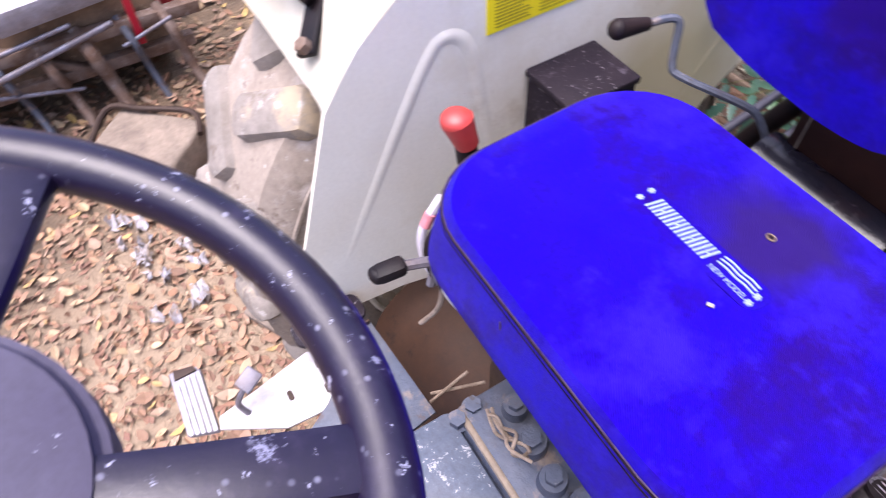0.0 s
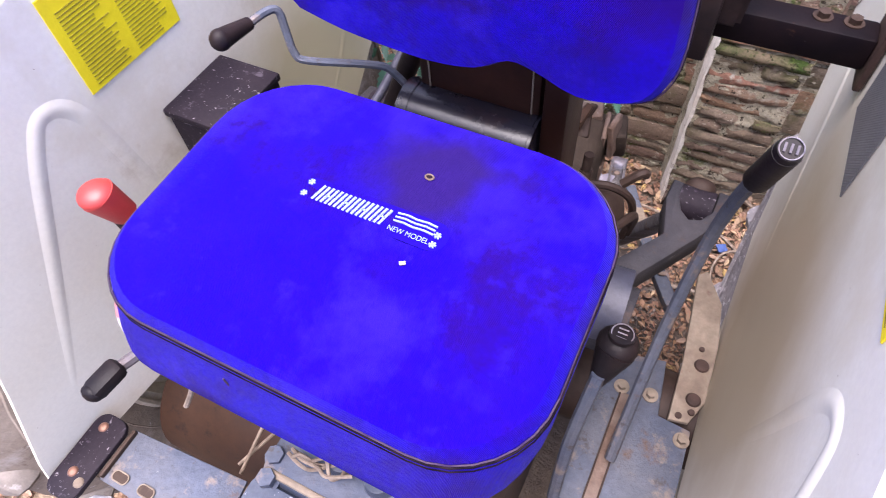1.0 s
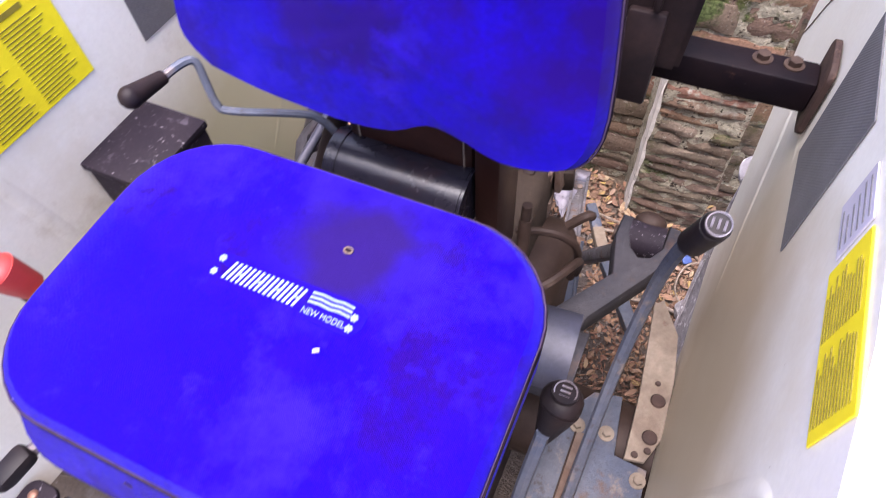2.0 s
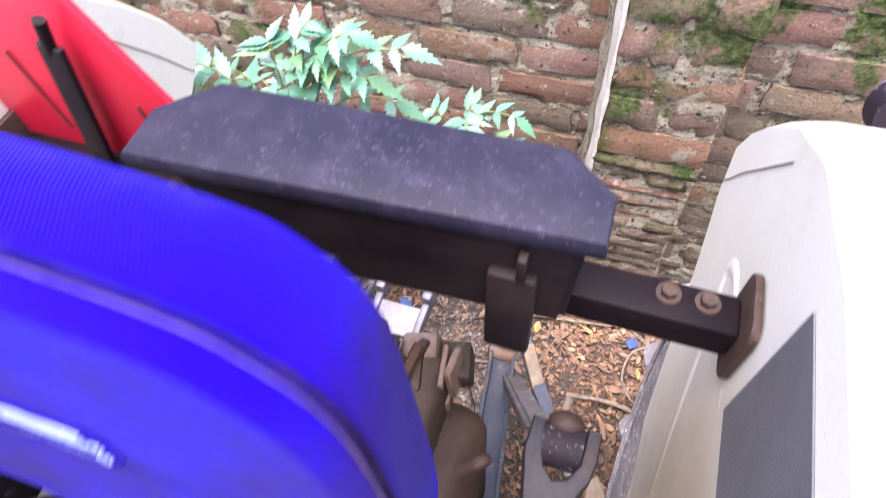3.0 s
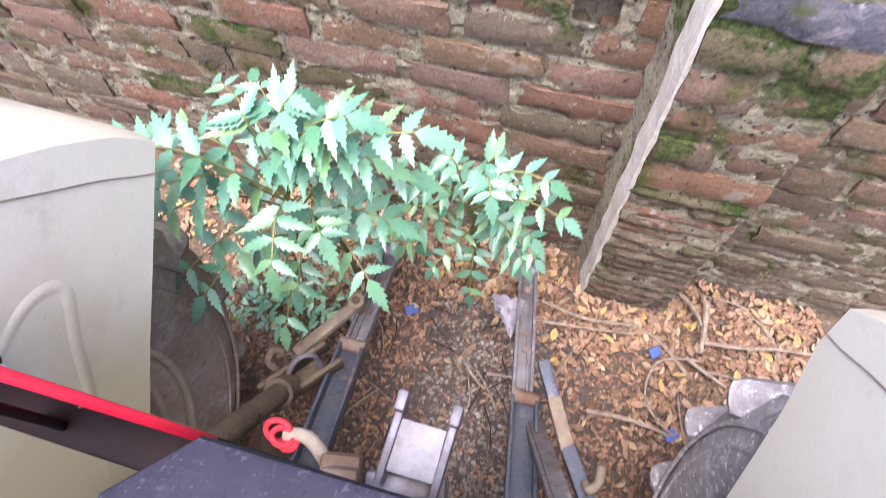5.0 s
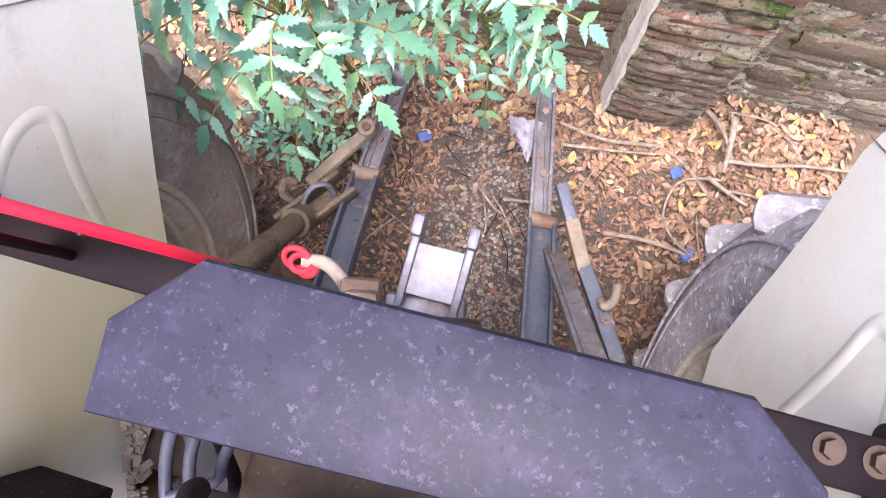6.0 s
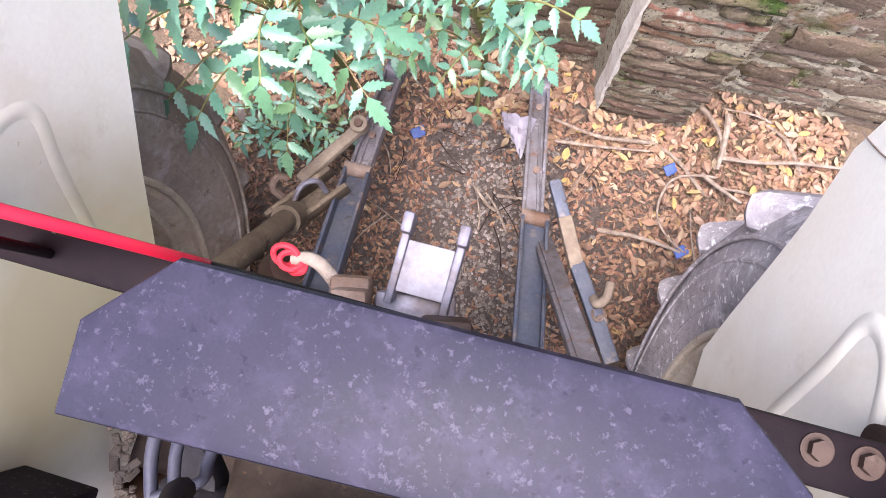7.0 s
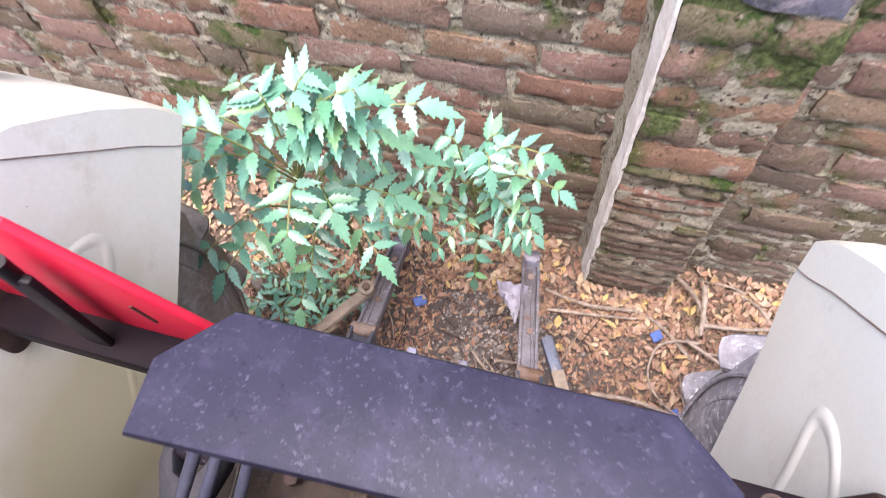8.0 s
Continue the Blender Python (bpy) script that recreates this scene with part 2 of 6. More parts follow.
    "lug": material("dusty_lug_rubber", (0.20, 0.175, 0.155), (0.30, 0.265, 0.24), 0.95, scale=8, fine=60, bump=0.6, spec=0.2, layers=[((0.14, 0.11, 0.09), 14.0, 0.56, 0.12), ((0.36, 0.29, 0.21), 9.0, 0.56, 0.12), ((0.50, 0.47, 0.46), 20.0, 0.60, 0.1)]),
    "rim": material("cream_rim", (0.62, 0.56, 0.46), (0.46, 0.38, 0.28), 0.55, scale=9, layers=[((0.26, 0.16, 0.09), 20.0, 0.62, 0.1)]),
    "yellow": material("yellow_label", (0.90, 0.76, 0.015), (0.84, 0.68, 0.015), 0.4, grain=0.1),
    "ink": material("label_ink", (0.30, 0.24, 0.02), None, 0.6),
    "white": material("white_label", (0.62, 0.58, 0.66), None, 0.5, grain=0.1),
    "mesh": material("grey_reflector", (0.15, 0.145, 0.15), (0.12, 0.115, 0.12), 0.6, fine=300, weave=160, bump=0.4, deep=0.001),
    "wheelblack": material("worn_black_plastic", (0.006, 0.003, 0.018), (0.011, 0.007, 0.024), 0.33, scale=9, fine=160, bump=0.08, grain=0.4, spec=0.45, layers=[((0.020, 0.014, 0.036), 22.0, 0.54, 0.14), ((0.16, 0.16, 0.24), 42.0, 0.65, 0.03), ((0.26, 0.26, 0.36), 75.0, 0.645, 0.03), ((0.20, 0.20, 0.28), 150.0, 0.65, 0.03)], specks=[((0.26, 0.26, 0.36), 130.0, 0.35, 0.26)]),
    "hubdust": material("dusty_black_hub", (0.030, 0.024, 0.055), (0.050, 0.044, 0.078), 0.55, scale=8, fine=160, bump=0.06, grain=0.4, spec=0.3, layers=[((0.075, 0.070, 0.115), 12.0, 0.50, 0.2), ((0.26, 0.26, 0.34), 60.0, 0.70, 0.03)]),
    "brick": material("old_brick", (0.28, 0.145, 0.105), (0.23, 0.15, 0.11), 0.92, scale=9, fine=170, crust=55, bump=1.0, deep=0.007, grain=0.75, spec=0.2, moss=3.16, per_object=[(0.40, 0.185, 0.125), (0.30, 0.215, 0.14), (0.42, 0.285, 0.23), (0.30, 0.23, 0.15), (0.42, 0.21, 0.15), (0.36, 0.265, 0.23), (0.38, 0.21, 0.12), (0.34, 0.275, 0.18)],
                      layers=[((0.38, 0.33, 0.26), 11.0, 0.555, 0.06), ((0.10, 0.105, 0.035), 4.2, 0.56, 0.12), ((0.46, 0.42, 0.36), 34.0, 0.64, 0.05), ((0.42, 0.37, 0.31), 130.0, 0.64, 0.05), ((0.045, 0.028, 0.022), 90.0, 0.62, 0.10), ((0.05, 0.035, 0.025), 42.0, 0.615, 0.05), ((0.50, 0.45, 0.37), 56.0, 0.645, 0.04)]),
    "tanbrick": material("weathered_brick", (0.22, 0.165, 0.12), (0.165, 0.13, 0.09), 0.95, scale=11, fine=170, crust=50, bump=1.0, deep=0.007, grain=0.8, spec=0.2, moss=3.16, per_object=[(0.28, 0.20, 0.15), (0.22, 0.17, 0.115), (0.32, 0.25, 0.19), (0.25, 0.15, 0.115), (0.20, 0.17, 0.115), (0.29, 0.215, 0.18)],
                      layers=[((0.11, 0.105, 0.045), 5.0, 0.55, 0.12), ((0.42, 0.37, 0.30), 30.0, 0.62, 0.05), ((0.40, 0.35, 0.28), 130.0, 0.63, 0.05), ((0.05, 0.032, 0.024), 90.0, 0.62, 0.10), ((0.05, 0.035, 0.025), 42.0, 0.615, 0.05), ((0.50, 0.45, 0.37), 56.0, 0.645, 0.04)]),
    "mossbrick": material("mossy_brick", (0.13, 0.135, 0.06), (0.26, 0.20, 0.135), 0.95, scale=9, fine=170, crust=48, bump=1.0, deep=0.007, grain=0.75, spec=0.2, layers=[((0.055, 0.09, 0.02), 16.0, 0.53, 0.08), ((0.12, 0.17, 0.04), 60.0, 0.60, 0.06), ((0.36, 0.33, 0.27), 34.0, 0.63, 0.05), ((0.03, 0.035, 0.012), 90.0, 0.58, 0.06)]),
    "greybrick": material("grey_glazed_brick", (0.13, 0.135, 0.19), (0.22, 0.20, 0.23), 0.8, scale=12, fine=110, crust=60, bump=0.9, deep=0.008, grain=0.7, layers=[((0.46, 0.40, 0.42), 8.0, 0.58, 0.08), ((0.07, 0.07, 0.10), 60.0, 0.56, 0.08), ((0.42, 0.40, 0.44), 100.0, 0.62, 0.05), ((0.09, 0.11, 0.03), 9.0, 0.58, 0.08)]),
    "mortar": material("mortar", (0.54, 0.49, 0.37), (0.40, 0.35, 0.25), 0.95, scale=7, fine=150, crust=42, bump=1.0, deep=0.009, grain=0.9, spec=0.2, moss=3.16, layers=[((0.11, 0.12, 0.04), 4.2, 0.55, 0.10), ((0.22, 0.15, 0.12), 13.0, 0.58, 0.08), ((0.44, 0.40, 0.34), 34.0, 0.60, 0.05), ((0.44, 0.40, 0.33), 140.0, 0.60, 0.05), ((0.04, 0.028, 0.02), 90.0, 0.58, 0.06), ((0.05, 0.035, 0.025), 40.0, 0.60, 0.05), ((0.52, 0.47, 0.38), 60.0, 0.62, 0.04)]),
    "plaster": material("pale_plaster", (0.78, 0.74, 0.68), (0.62, 0.56, 0.49), 0.9, scale=10, crust=50, bump=0.8, deep=0.006, layers=[((0.22, 0.18, 0.15), 24.0, 0.62, 0.1)]),
    "mosscap": material("mossy_cement", (0.22, 0.205, 0.16), (0.085, 0.11, 0.045), 0.9, scale=12, bump=0.9, deep=0.008, layers=[((0.06, 0.09, 0.03), 14.0, 0.50, 0.1), ((0.12, 0.17, 0.04), 34.0, 0.58, 0.06), ((0.05, 0.07, 0.02), 60.0, 0.62, 0.06)]),
    # darker round the linkage: damp soil, and the tractor's shade put into the colour
    "soil": material("damp_shaded_soil", (0.18, 0.125, 0.085), (0.32, 0.225, 0.14), 0.95, scale=3, fine=70, crust=40, bump=1.0, deep=0.015, grain=0.7, layers=[((0.42, 0.33, 0.25), 30.0, 0.60, 0.1), ((0.10, 0.065, 0.045), 14.0, 0.62, 0.1)], spot=[((0.12, 0.095, 0.085), (-0.30, 1.10, 0.0), 0.75), ((0.46, 0.34, 0.235), (-1.25, -0.15, 0.0), 0.75)]),
    "leaf": material("green_leaf", (0.10, 0.24, 0.165), (0.16, 0.31, 0.24), 0.30, scale=24, fine=160, grain=0.4, per_object=[(0.035, 0.13, 0.065), (0.15, 0.30, 0.23), (0.06, 0.18, 0.085), (0.19, 0.33, 0.09), (0.11, 0.26, 0.19), (0.05, 0.16, 0.085), (0.14, 0.29, 0.17), (0.20, 0.33, 0.28)]),
    "stem": material("green_stem", (0.16, 0.22, 0.06), (0.2, 0.14, 0.06), 0.6),
    "litter": material("dry_leaves", (0.30, 0.19, 0.12), (0.18, 0.11, 0.07), 0.7, scale=30, grain=0.45, island=[(0.12, 0.065, 0.042), (0.42, 0.22, 0.13), (0.20, 0.11, 0.07), (0.48, 0.36, 0.21), (0.22, 0.12, 0.08), (0.56, 0.40, 0.11), (0.38, 0.25, 0.18), (0.16, 0.085, 0.055), (0.46, 0.34, 0.25), (0.24, 0.13, 0.09), (0.40, 0.22, 0.13), (0.14, 0.075, 0.055), (0.56, 0.44, 0.27), (0.22, 0.125, 0.08)]),
    "mulch": material("crumbled_leaves", (0.20, 0.11, 0.08), (0.13, 0.07, 0.05), 0.85, scale=30, grain=0.4, island=[(0.09, 0.045, 0.032), (0.30, 0.16, 0.10), (0.17, 0.085, 0.06), (0.46, 0.30, 0.18), (0.13, 0.07, 0.05), (0.40, 0.24, 0.13), (0.22, 0.13, 0.08)]),
    "grit": material("damp_grit", (0.16, 0.13, 0.115), (0.24, 0.20, 0.175), 0.7, scale=30, grain=0.4, island=[(0.09, 0.072, 0.062), (0.30, 0.255, 0.23), (0.15, 0.12, 0.10), (0.22, 0.17, 0.14), (0.40, 0.35, 0.32)]),
    "twig": material("dead_twig", (0.19, 0.14, 0.105), (0.32, 0.255, 0.20), 0.85, scale=30),
    "litterbag": material("white_plastic_scrap", (0.46, 0.45, 0.50), (0.30, 0.27, 0.27), 0.5, scale=40, layers=[((0.24, 0.18, 0.13), 26.0, 0.50, 0.1)]),
    "bluebit": material("blue_plastic_scrap", (0.08, 0.13, 0.36), None, 0.5),
    "greenbit": material("green_plastic_scrap", (0.02, 0.30, 0.32), None, 0.4),
    "film": material("dusty_clear_film", (0.25, 0.23, 0.28), (0.19, 0.17, 0.20), 0.5, scale=12),
    "stone": material("dusty_concrete", (0.24, 0.19, 0.15), (0.16, 0.125, 0.10), 0.9, scale=10, bump=0.8, deep=0.008),
}

# ---------------------------------------------------------------- mesh tools


def box(bm, size, at=(0, 0, 0), turn=(0, 0, 0), bevel=0.0, segments=2):
    """A box of that size round at, turned by degrees, with rounded edges."""
    made = bmesh.ops.create_cube(bm, size=1.0)["verts"]
    bmesh.ops.scale(bm, vec=size, verts=made)
    if bevel:
        edges = list({e for v in made for e in v.link_edges})
        out = bmesh.ops.bevel(bm, geom=edges, offset=bevel, segments=segments, affect="EDGES", profile=0.5)
        made = list({v for f in out["faces"] for v in f.verts} | {v for v in made if v.is_valid})
    bmesh.ops.transform(bm, matrix=pose(*at, *turn), verts=made)
    return bm


def rod(bm, a, b, r, r2=None, sides=14):
    """A round bar from a to b."""
    a, b = Vector(a), Vector(b)
    m = Matrix.Translation((a + b) / 2) @ (b - a).to_track_quat("Z", "Y").to_matrix().to_4x4()
    bmesh.ops.create_cone(bm, cap_ends=True, segments=sides, radius1=r, radius2=r if r2 is None else r2, depth=(b - a).length, matrix=m)
    return bm


def ball(bm, at, r, stretch=(1, 1, 1), turn=(0, 0, 0), sides=14):
    bmesh.ops.create_uvsphere(bm, u_segments=sides, v_segments=sides // 2 + 2, radius=r, matrix=pose(*at, *turn) @ Matrix.Diagonal((*stretch, 1)))
    return bm


def curve_points(points, steps=6):
    """A smooth line through the points."""
    p = [Vector(q) for q in points]
    out = []
    for i in range(len(p) - 1):
        a, b, c, d = p[max(i - 1, 0)], p[i], p[i + 1], p[min(i + 2, len(p) - 1)]
        for s in range(steps):
            t = s / steps
            out.append(0.5 * (2 * b + (c - a) * t + (2 * a - 5 * b + 4 * c - d) * t * t + (3 * b - 3 * c + d - a) * t**3))
    return out + [p[-1]]


def tube(bm, points, r, sides=8, closed=False, taper=1.0):
    """A round tube along the points."""
    p = [Vector(q) for q in points]
    rings, n, up = [], len(p), None
    for i in range(n):
        way = (p[(i + 1) % n] - p[i - 1]) if closed else (p[min(i + 1, n - 1)] - p[max(i - 1, 0)])
        way.normalize()
        if up is None:
            up = way.orthogonal().normalized()
        up = (up - way * up.dot(way)).normalized()
        side = way.cross(up)
        rr = r * (1 + (taper - 1) * i / max(n - 1, 1))
        rings.append([bm.verts.new(p[i] + rr * (math.cos(2 * math.pi * k / sides) * up + math.sin(2 * math.pi * k / sides) * side)) for k in range(sides)])
    for i in range(n if closed else n - 1):
        a, b = rings[i], rings[(i + 1) % n]
        shift = 0
        if closed and i == n - 1:
            shift = min(range(sides), key=lambda s: (a[0].co - b[s].co).length)
        for k in range(sides):
            bm.faces.new((a[k], a[(k + 1) % sides], b[(k + 1 + shift) % sides], b[(k + shift) % sides]))
    if not closed:
        bm.faces.new(rings[0][::-1])
        bm.faces.new(rings[-1])
    return bm


def prism(bm, outline, axis, lo, hi, bevel=0.0):
    """An outline in the plane across axis, thick from lo to hi along it."""
    def place(u, v, w):
        return {"x": (w, u, v), "y": (u, w, v), "z": (u, v, w)}[axis]
    a = [bm.verts.new(place(u, v, lo)) for u, v in outline]
    b = [bm.verts.new(place(u, v, hi)) for u, v in outline]
    n = len(outline)
    faces = [bm.faces.new(a[::-1]), bm.faces.new(b)] + [bm.faces.new((a[i], a[(i + 1) % n], b[(i + 1) % n], b[i])) for i in range(n)]
    bmesh.ops.recalc_face_normals(bm, faces=faces)
    if bevel:
        edges = [e for f in faces[:2] for e in f.edges]
        bmesh.ops.bevel(bm, geom=edges, offset=bevel, segments=2, affect="EDGES", profile=0.5)
    return bm


def plank(bm, a, b, width, height, bevel=0.003, up=(0, 0, 1)):
    """A flat bar from a to b."""
    a, b = Vector(a), Vector(b)
    way = (b - a).normalized()
    side = way.cross(Vector(up)).normalized()
    m = Matrix((side, way, side.cross(way))).transposed().to_4x4()
    part_bm = bmesh.new()
    box(part_bm, (width, (b - a).length, height), bevel=bevel)
    part_bm.transform(Matrix.Translation((a + b) / 2) @ m)
    keep = bpy.data.meshes.new("tmp")
    part_bm.to_mesh(keep)
    part_bm.free()
    bm.from_mesh(keep)
    bpy.data.meshes.remove(keep)
    return bm


def made(name, bm, mat, smooth=True):
    bmesh.ops.recalc_face_normals(bm, faces=bm.faces)
    me = bpy.data.meshes.new(name)
    bm.to_mesh(me)
    bm.free()
    me.materials.append(M[mat])
    if smooth:
        for f in me.polygons:
            f.use_smooth = True
        me.set_sharp_from_angle(angle=radians(38))
    return me


def base_of(ob):
    at = Vector((0, 0, 0))
    while ob:
        at += ob.location
        ob = ob.parent
    return at


def part(name, bm, mat, parent, label="", smooth=True):
    """One mesh under a thing or a part; the bmesh is in world metres."""
    bm.transform(Matrix.Translation(-base_of(parent)))
    ob = new(name, made(name, bm, mat, smooth))
    ob.parent = parent
    return tagged(ob, label=label) if label else ob


def thing(name, at, label, category, group=""):
    ob = new(name)
    ob.location = at
    return tagged(ob, label=label, category=category, group=group)


def solo(name, bm, mat, label, category, group="", kind="", at=(0, 0, 0), smooth=True):
    bm.transform(Matrix.Translation(-Vector(at)))
    ob = new(name, made(name, bm, mat, smooth))
    ob.location = at
    return tagged(ob, label=label, category=category, group=group, kind=kind)


def B():
    return bmesh.new()


# ---------------------------------------------------------------- ground and wall
WALL, PIER = 1.65, 1.535
PIER_X = (-0.020, 0.205)
COURSE = 0.0815


def lift(x, y):
    """The height of the ground: flat, with a low bank of litter along the wall."""
    bank = 0.035 * math.exp(-((y - 1.62) / 0.22) ** 2) if y < 1.7 else 0.0
    return bank + 0.018 * noise.noise(Vector((x * 2.3, y * 2.3, 0.0))) + 0.007 * noise.noise(Vector((x * 11, y * 11, 3.0)))


def ground():
    xs = sorted({*np.round(np.linspace(-60, -4, 12), 3), *np.round(np.linspace(-4, 1.6, 120), 3), *np.round(np.linspace(1.6, 60, 12), 3)})
    ys = sorted({*np.round(np.linspace(-60, -1.6, 12), 3), *np.round(np.linspace(-1.6, 1.8, 80), 3), *np.round(np.linspace(1.8, 60, 12), 3)})
    verts = [(x, y, lift(x, y)) for y in ys for x in xs]
    w = len(xs)
    faces = [(j * w + i, j * w + i + 1, j * w + w + i + 1, j * w + w + i) for j in range(len(ys) - 1) for i in range(w - 1)]
    me = bpy.data.meshes.new("ground")
    me.from_pydata(verts, [], faces)
    me.materials.append(M["soil"])
    for f in me.polygons:
        f.use_smooth = True
    return tagged(new("ground", me), "damp brown soil with scattered litter", "ground", kind="structure")


ground()


def wall():
    """The mortar core of the long wall and of its pier; the bricks stand proud of it."""
    bm = B()
    xs, zs = np.linspace(-2.0, 1.2, 400), np.linspace(-0.1, 1.5, 200)
    grid = [[bm.verts.new((x, WALL + 0.0008 + 0.007 * noise.noise(Vector((x * 13, 1.0, z * 24))) + 0.007 * noise.noise(Vector((x * 40, 5.0, z * 60))) + 0.004 * noise.noise(Vector((x * 95, 9.0, z * 110))), z)) for x in xs] for z in zs]
    holes = ((-0.192, -0.12, 0.893, 0.965), (-0.955, -0.885, 0.92, 0.985))
    for j in range(len(zs) - 1):
        for i in range(len(xs) - 1):
            cx, cz = (xs[i] + xs[i + 1]) / 2, (zs[j] + zs[j + 1]) / 2
            if any(h[0] < cx < h[1] and h[2] < cz < h[3] for h in holes):
                continue
            bm.faces.new((grid[j][i], grid[j][i + 1], grid[j + 1][i + 1], grid[j + 1][i]))
    ob = solo("wall_north", bm, "mortar", "old brick garden wall with moss and washed-out mortar", "wall", kind="structure")
    core = B()
    box(core, (9.0, 0.20, 1.75), (-0.5, WALL + 0.14, 0.775))
    part("wall_core", core, "mortar", ob)
    pier = B()
    box(pier, (PIER_X[1] - PIER_X[0] - 0.014, WALL - PIER, 1.30), ((PIER_X[0] + PIER_X[1]) / 2, (WALL + PIER) / 2 + 0.008, 0.55))
    pz, px_ = np.linspace(0.0, 1.21, 116), np.linspace(PIER_X[0] + 0.004, PIER_X[1] - 0.004, 22)
    face = [[pier.verts.new((x, PIER + 0.0025 + 0.007 * noise.noise(Vector((x * 15, 8.0, z * 28))) + 0.007 * noise.noise(Vector((x * 45, 3.0, z * 70))), z)) for x in px_] for z in pz]
    for a, b in zip(face, face[1:]):
        for k in range(len(px_) - 1):
            pier.faces.new((a[k], a[k + 1], b[k + 1], b[k]))
    part("pier_core", pier, "mortar", ob)
    skim = B()
    zs2, ys2 = np.linspace(0.02, 1.225, 60), [PIER - 0.004, *np.linspace(PIER - 0.003, WALL + 0.004, 6)]
    sheet = [[skim.verts.new(((PIER_X[0] + 0.004 + 0.006 * noise.noise(Vector((3, z * 16, 1)))) if k == 0 else PIER_X[0] - 0.004 - 0.27 * (y - PIER) + 0.005 * noise.noise(Vector((y * 20, z * 14, 2.0))), y - 0.02 * max(0, noise.noise(Vector((1, z * 9, 4)))) * (k == 6), z)) for k, y in enumerate(ys2)] for z in zs2]
    rubble = B()
    for a, b in zip(sheet, sheet[1:]):
        for k in range(6):
            if k < 3:
                skim.faces.new((a[k], a[k + 1], b[k + 1], b[k]))
            else:
                rubble.faces.new([rubble.verts.new(v.co + Vector((0.004 * noise.noise(v.co * 50), 0, 0))) for v in (a[k], a[k + 1], b[k + 1], b[k])])
    bmesh.ops.remove_doubles(rubble, verts=rubble.verts, dist=0.0004)
    part("pier_side", rubble, "mortar", ob)
    part("plaster_skim", skim, "plaster", ob, "flaking pale plaster on the side of the pier")
    capb = B()
    box(capb, (0.224, 0.112, 0.014), ((PIER_X[0] + PIER_X[1]) / 2, (WALL + PIER) / 2 + 0.006, 1.212), bevel=0.005)
    bmesh.ops.subdivide_edges(capb, edges=list(capb.edges), cuts=3, use_grid_fill=True)
    for v in capb.verts:
        v.co.z += 0.010 * noise.noise(v.co * 14) + 0.004 * noise.noise(v.co * 60)
    part("pier_cap", capb, "mosscap", ob, "mossy cement top of the pier")
    return ob


wall_ob = wall()

# ---------------------------------------------------------------- tractor
TX = -0.235
tractor = thing("tractor", (TX, 0.55, 0.0), "cream farm tractor with bright blue cloth seat and worn controls", "tractor")
L_IN, R_IN = -0.635, 0.165
# side of a mudguard: along the tractor and up
SIDE = [(0.045, 0.745), (0.06, 0.80), (0.11, 0.93), (0.185, 1.145), (0.24, 1.215), (0.32, 1.275), (0.44, 1.315), (0.60, 1.33), (0.80, 1.325), (0.93, 1.30), (1.02, 1.25), (1.10, 1.175), (1.155, 1.11), (1.19, 1.05),
        (1.13, 0.995), (1.06, 0.932), (0.98, 0.862), (0.90, 0.785), (0.80, 0.700), (0.64, 0.655), (0.42, 0.665), (0.25, 0.715), (0.10, 0.735)]
TOP = SIDE[3:14]


SIDE_RIGHT = SIDE[:14] + [(1.17, 0.985), (1.11, 0.915), (1.062, 0.840), (1.004, 0.745), (0.955, 0.670), (0.80, 0.632), (0.64, 0.630), (0.42, 0.650), (0.25, 0.715), (0.10, 0.735)]


def pressed(bm, x, out, line, half, height):
    """A low rounded rib pressed into a side sheet, along a line of (y, z), fading out at both ends."""
    rows = []
    n = len(line)
    for i, (y, z) in enumerate(line):
        way = Vector(line[min(i + 1, n - 1)]) - Vector(line[max(i - 1, 0)])
        across = Vector((-way.y, way.x)).normalized()
        end = min(1.0, 4.0 * min(i, n - 1 - i) / n)
        rows.append([bm.verts.new((x + out * (0.001 - (0.001 + height * end) * math.cos(s_ * math.pi / 2) ** 2), y + across.x * half * s_, z + across.y * half * s_)) for s_ in np.linspace(-1, 1, 9)])
    for a, b in zip(rows, rows[1:]):
        for k in range(8):
            bm.faces.new((a[k], a[k + 1], b[k + 1], b[k]))


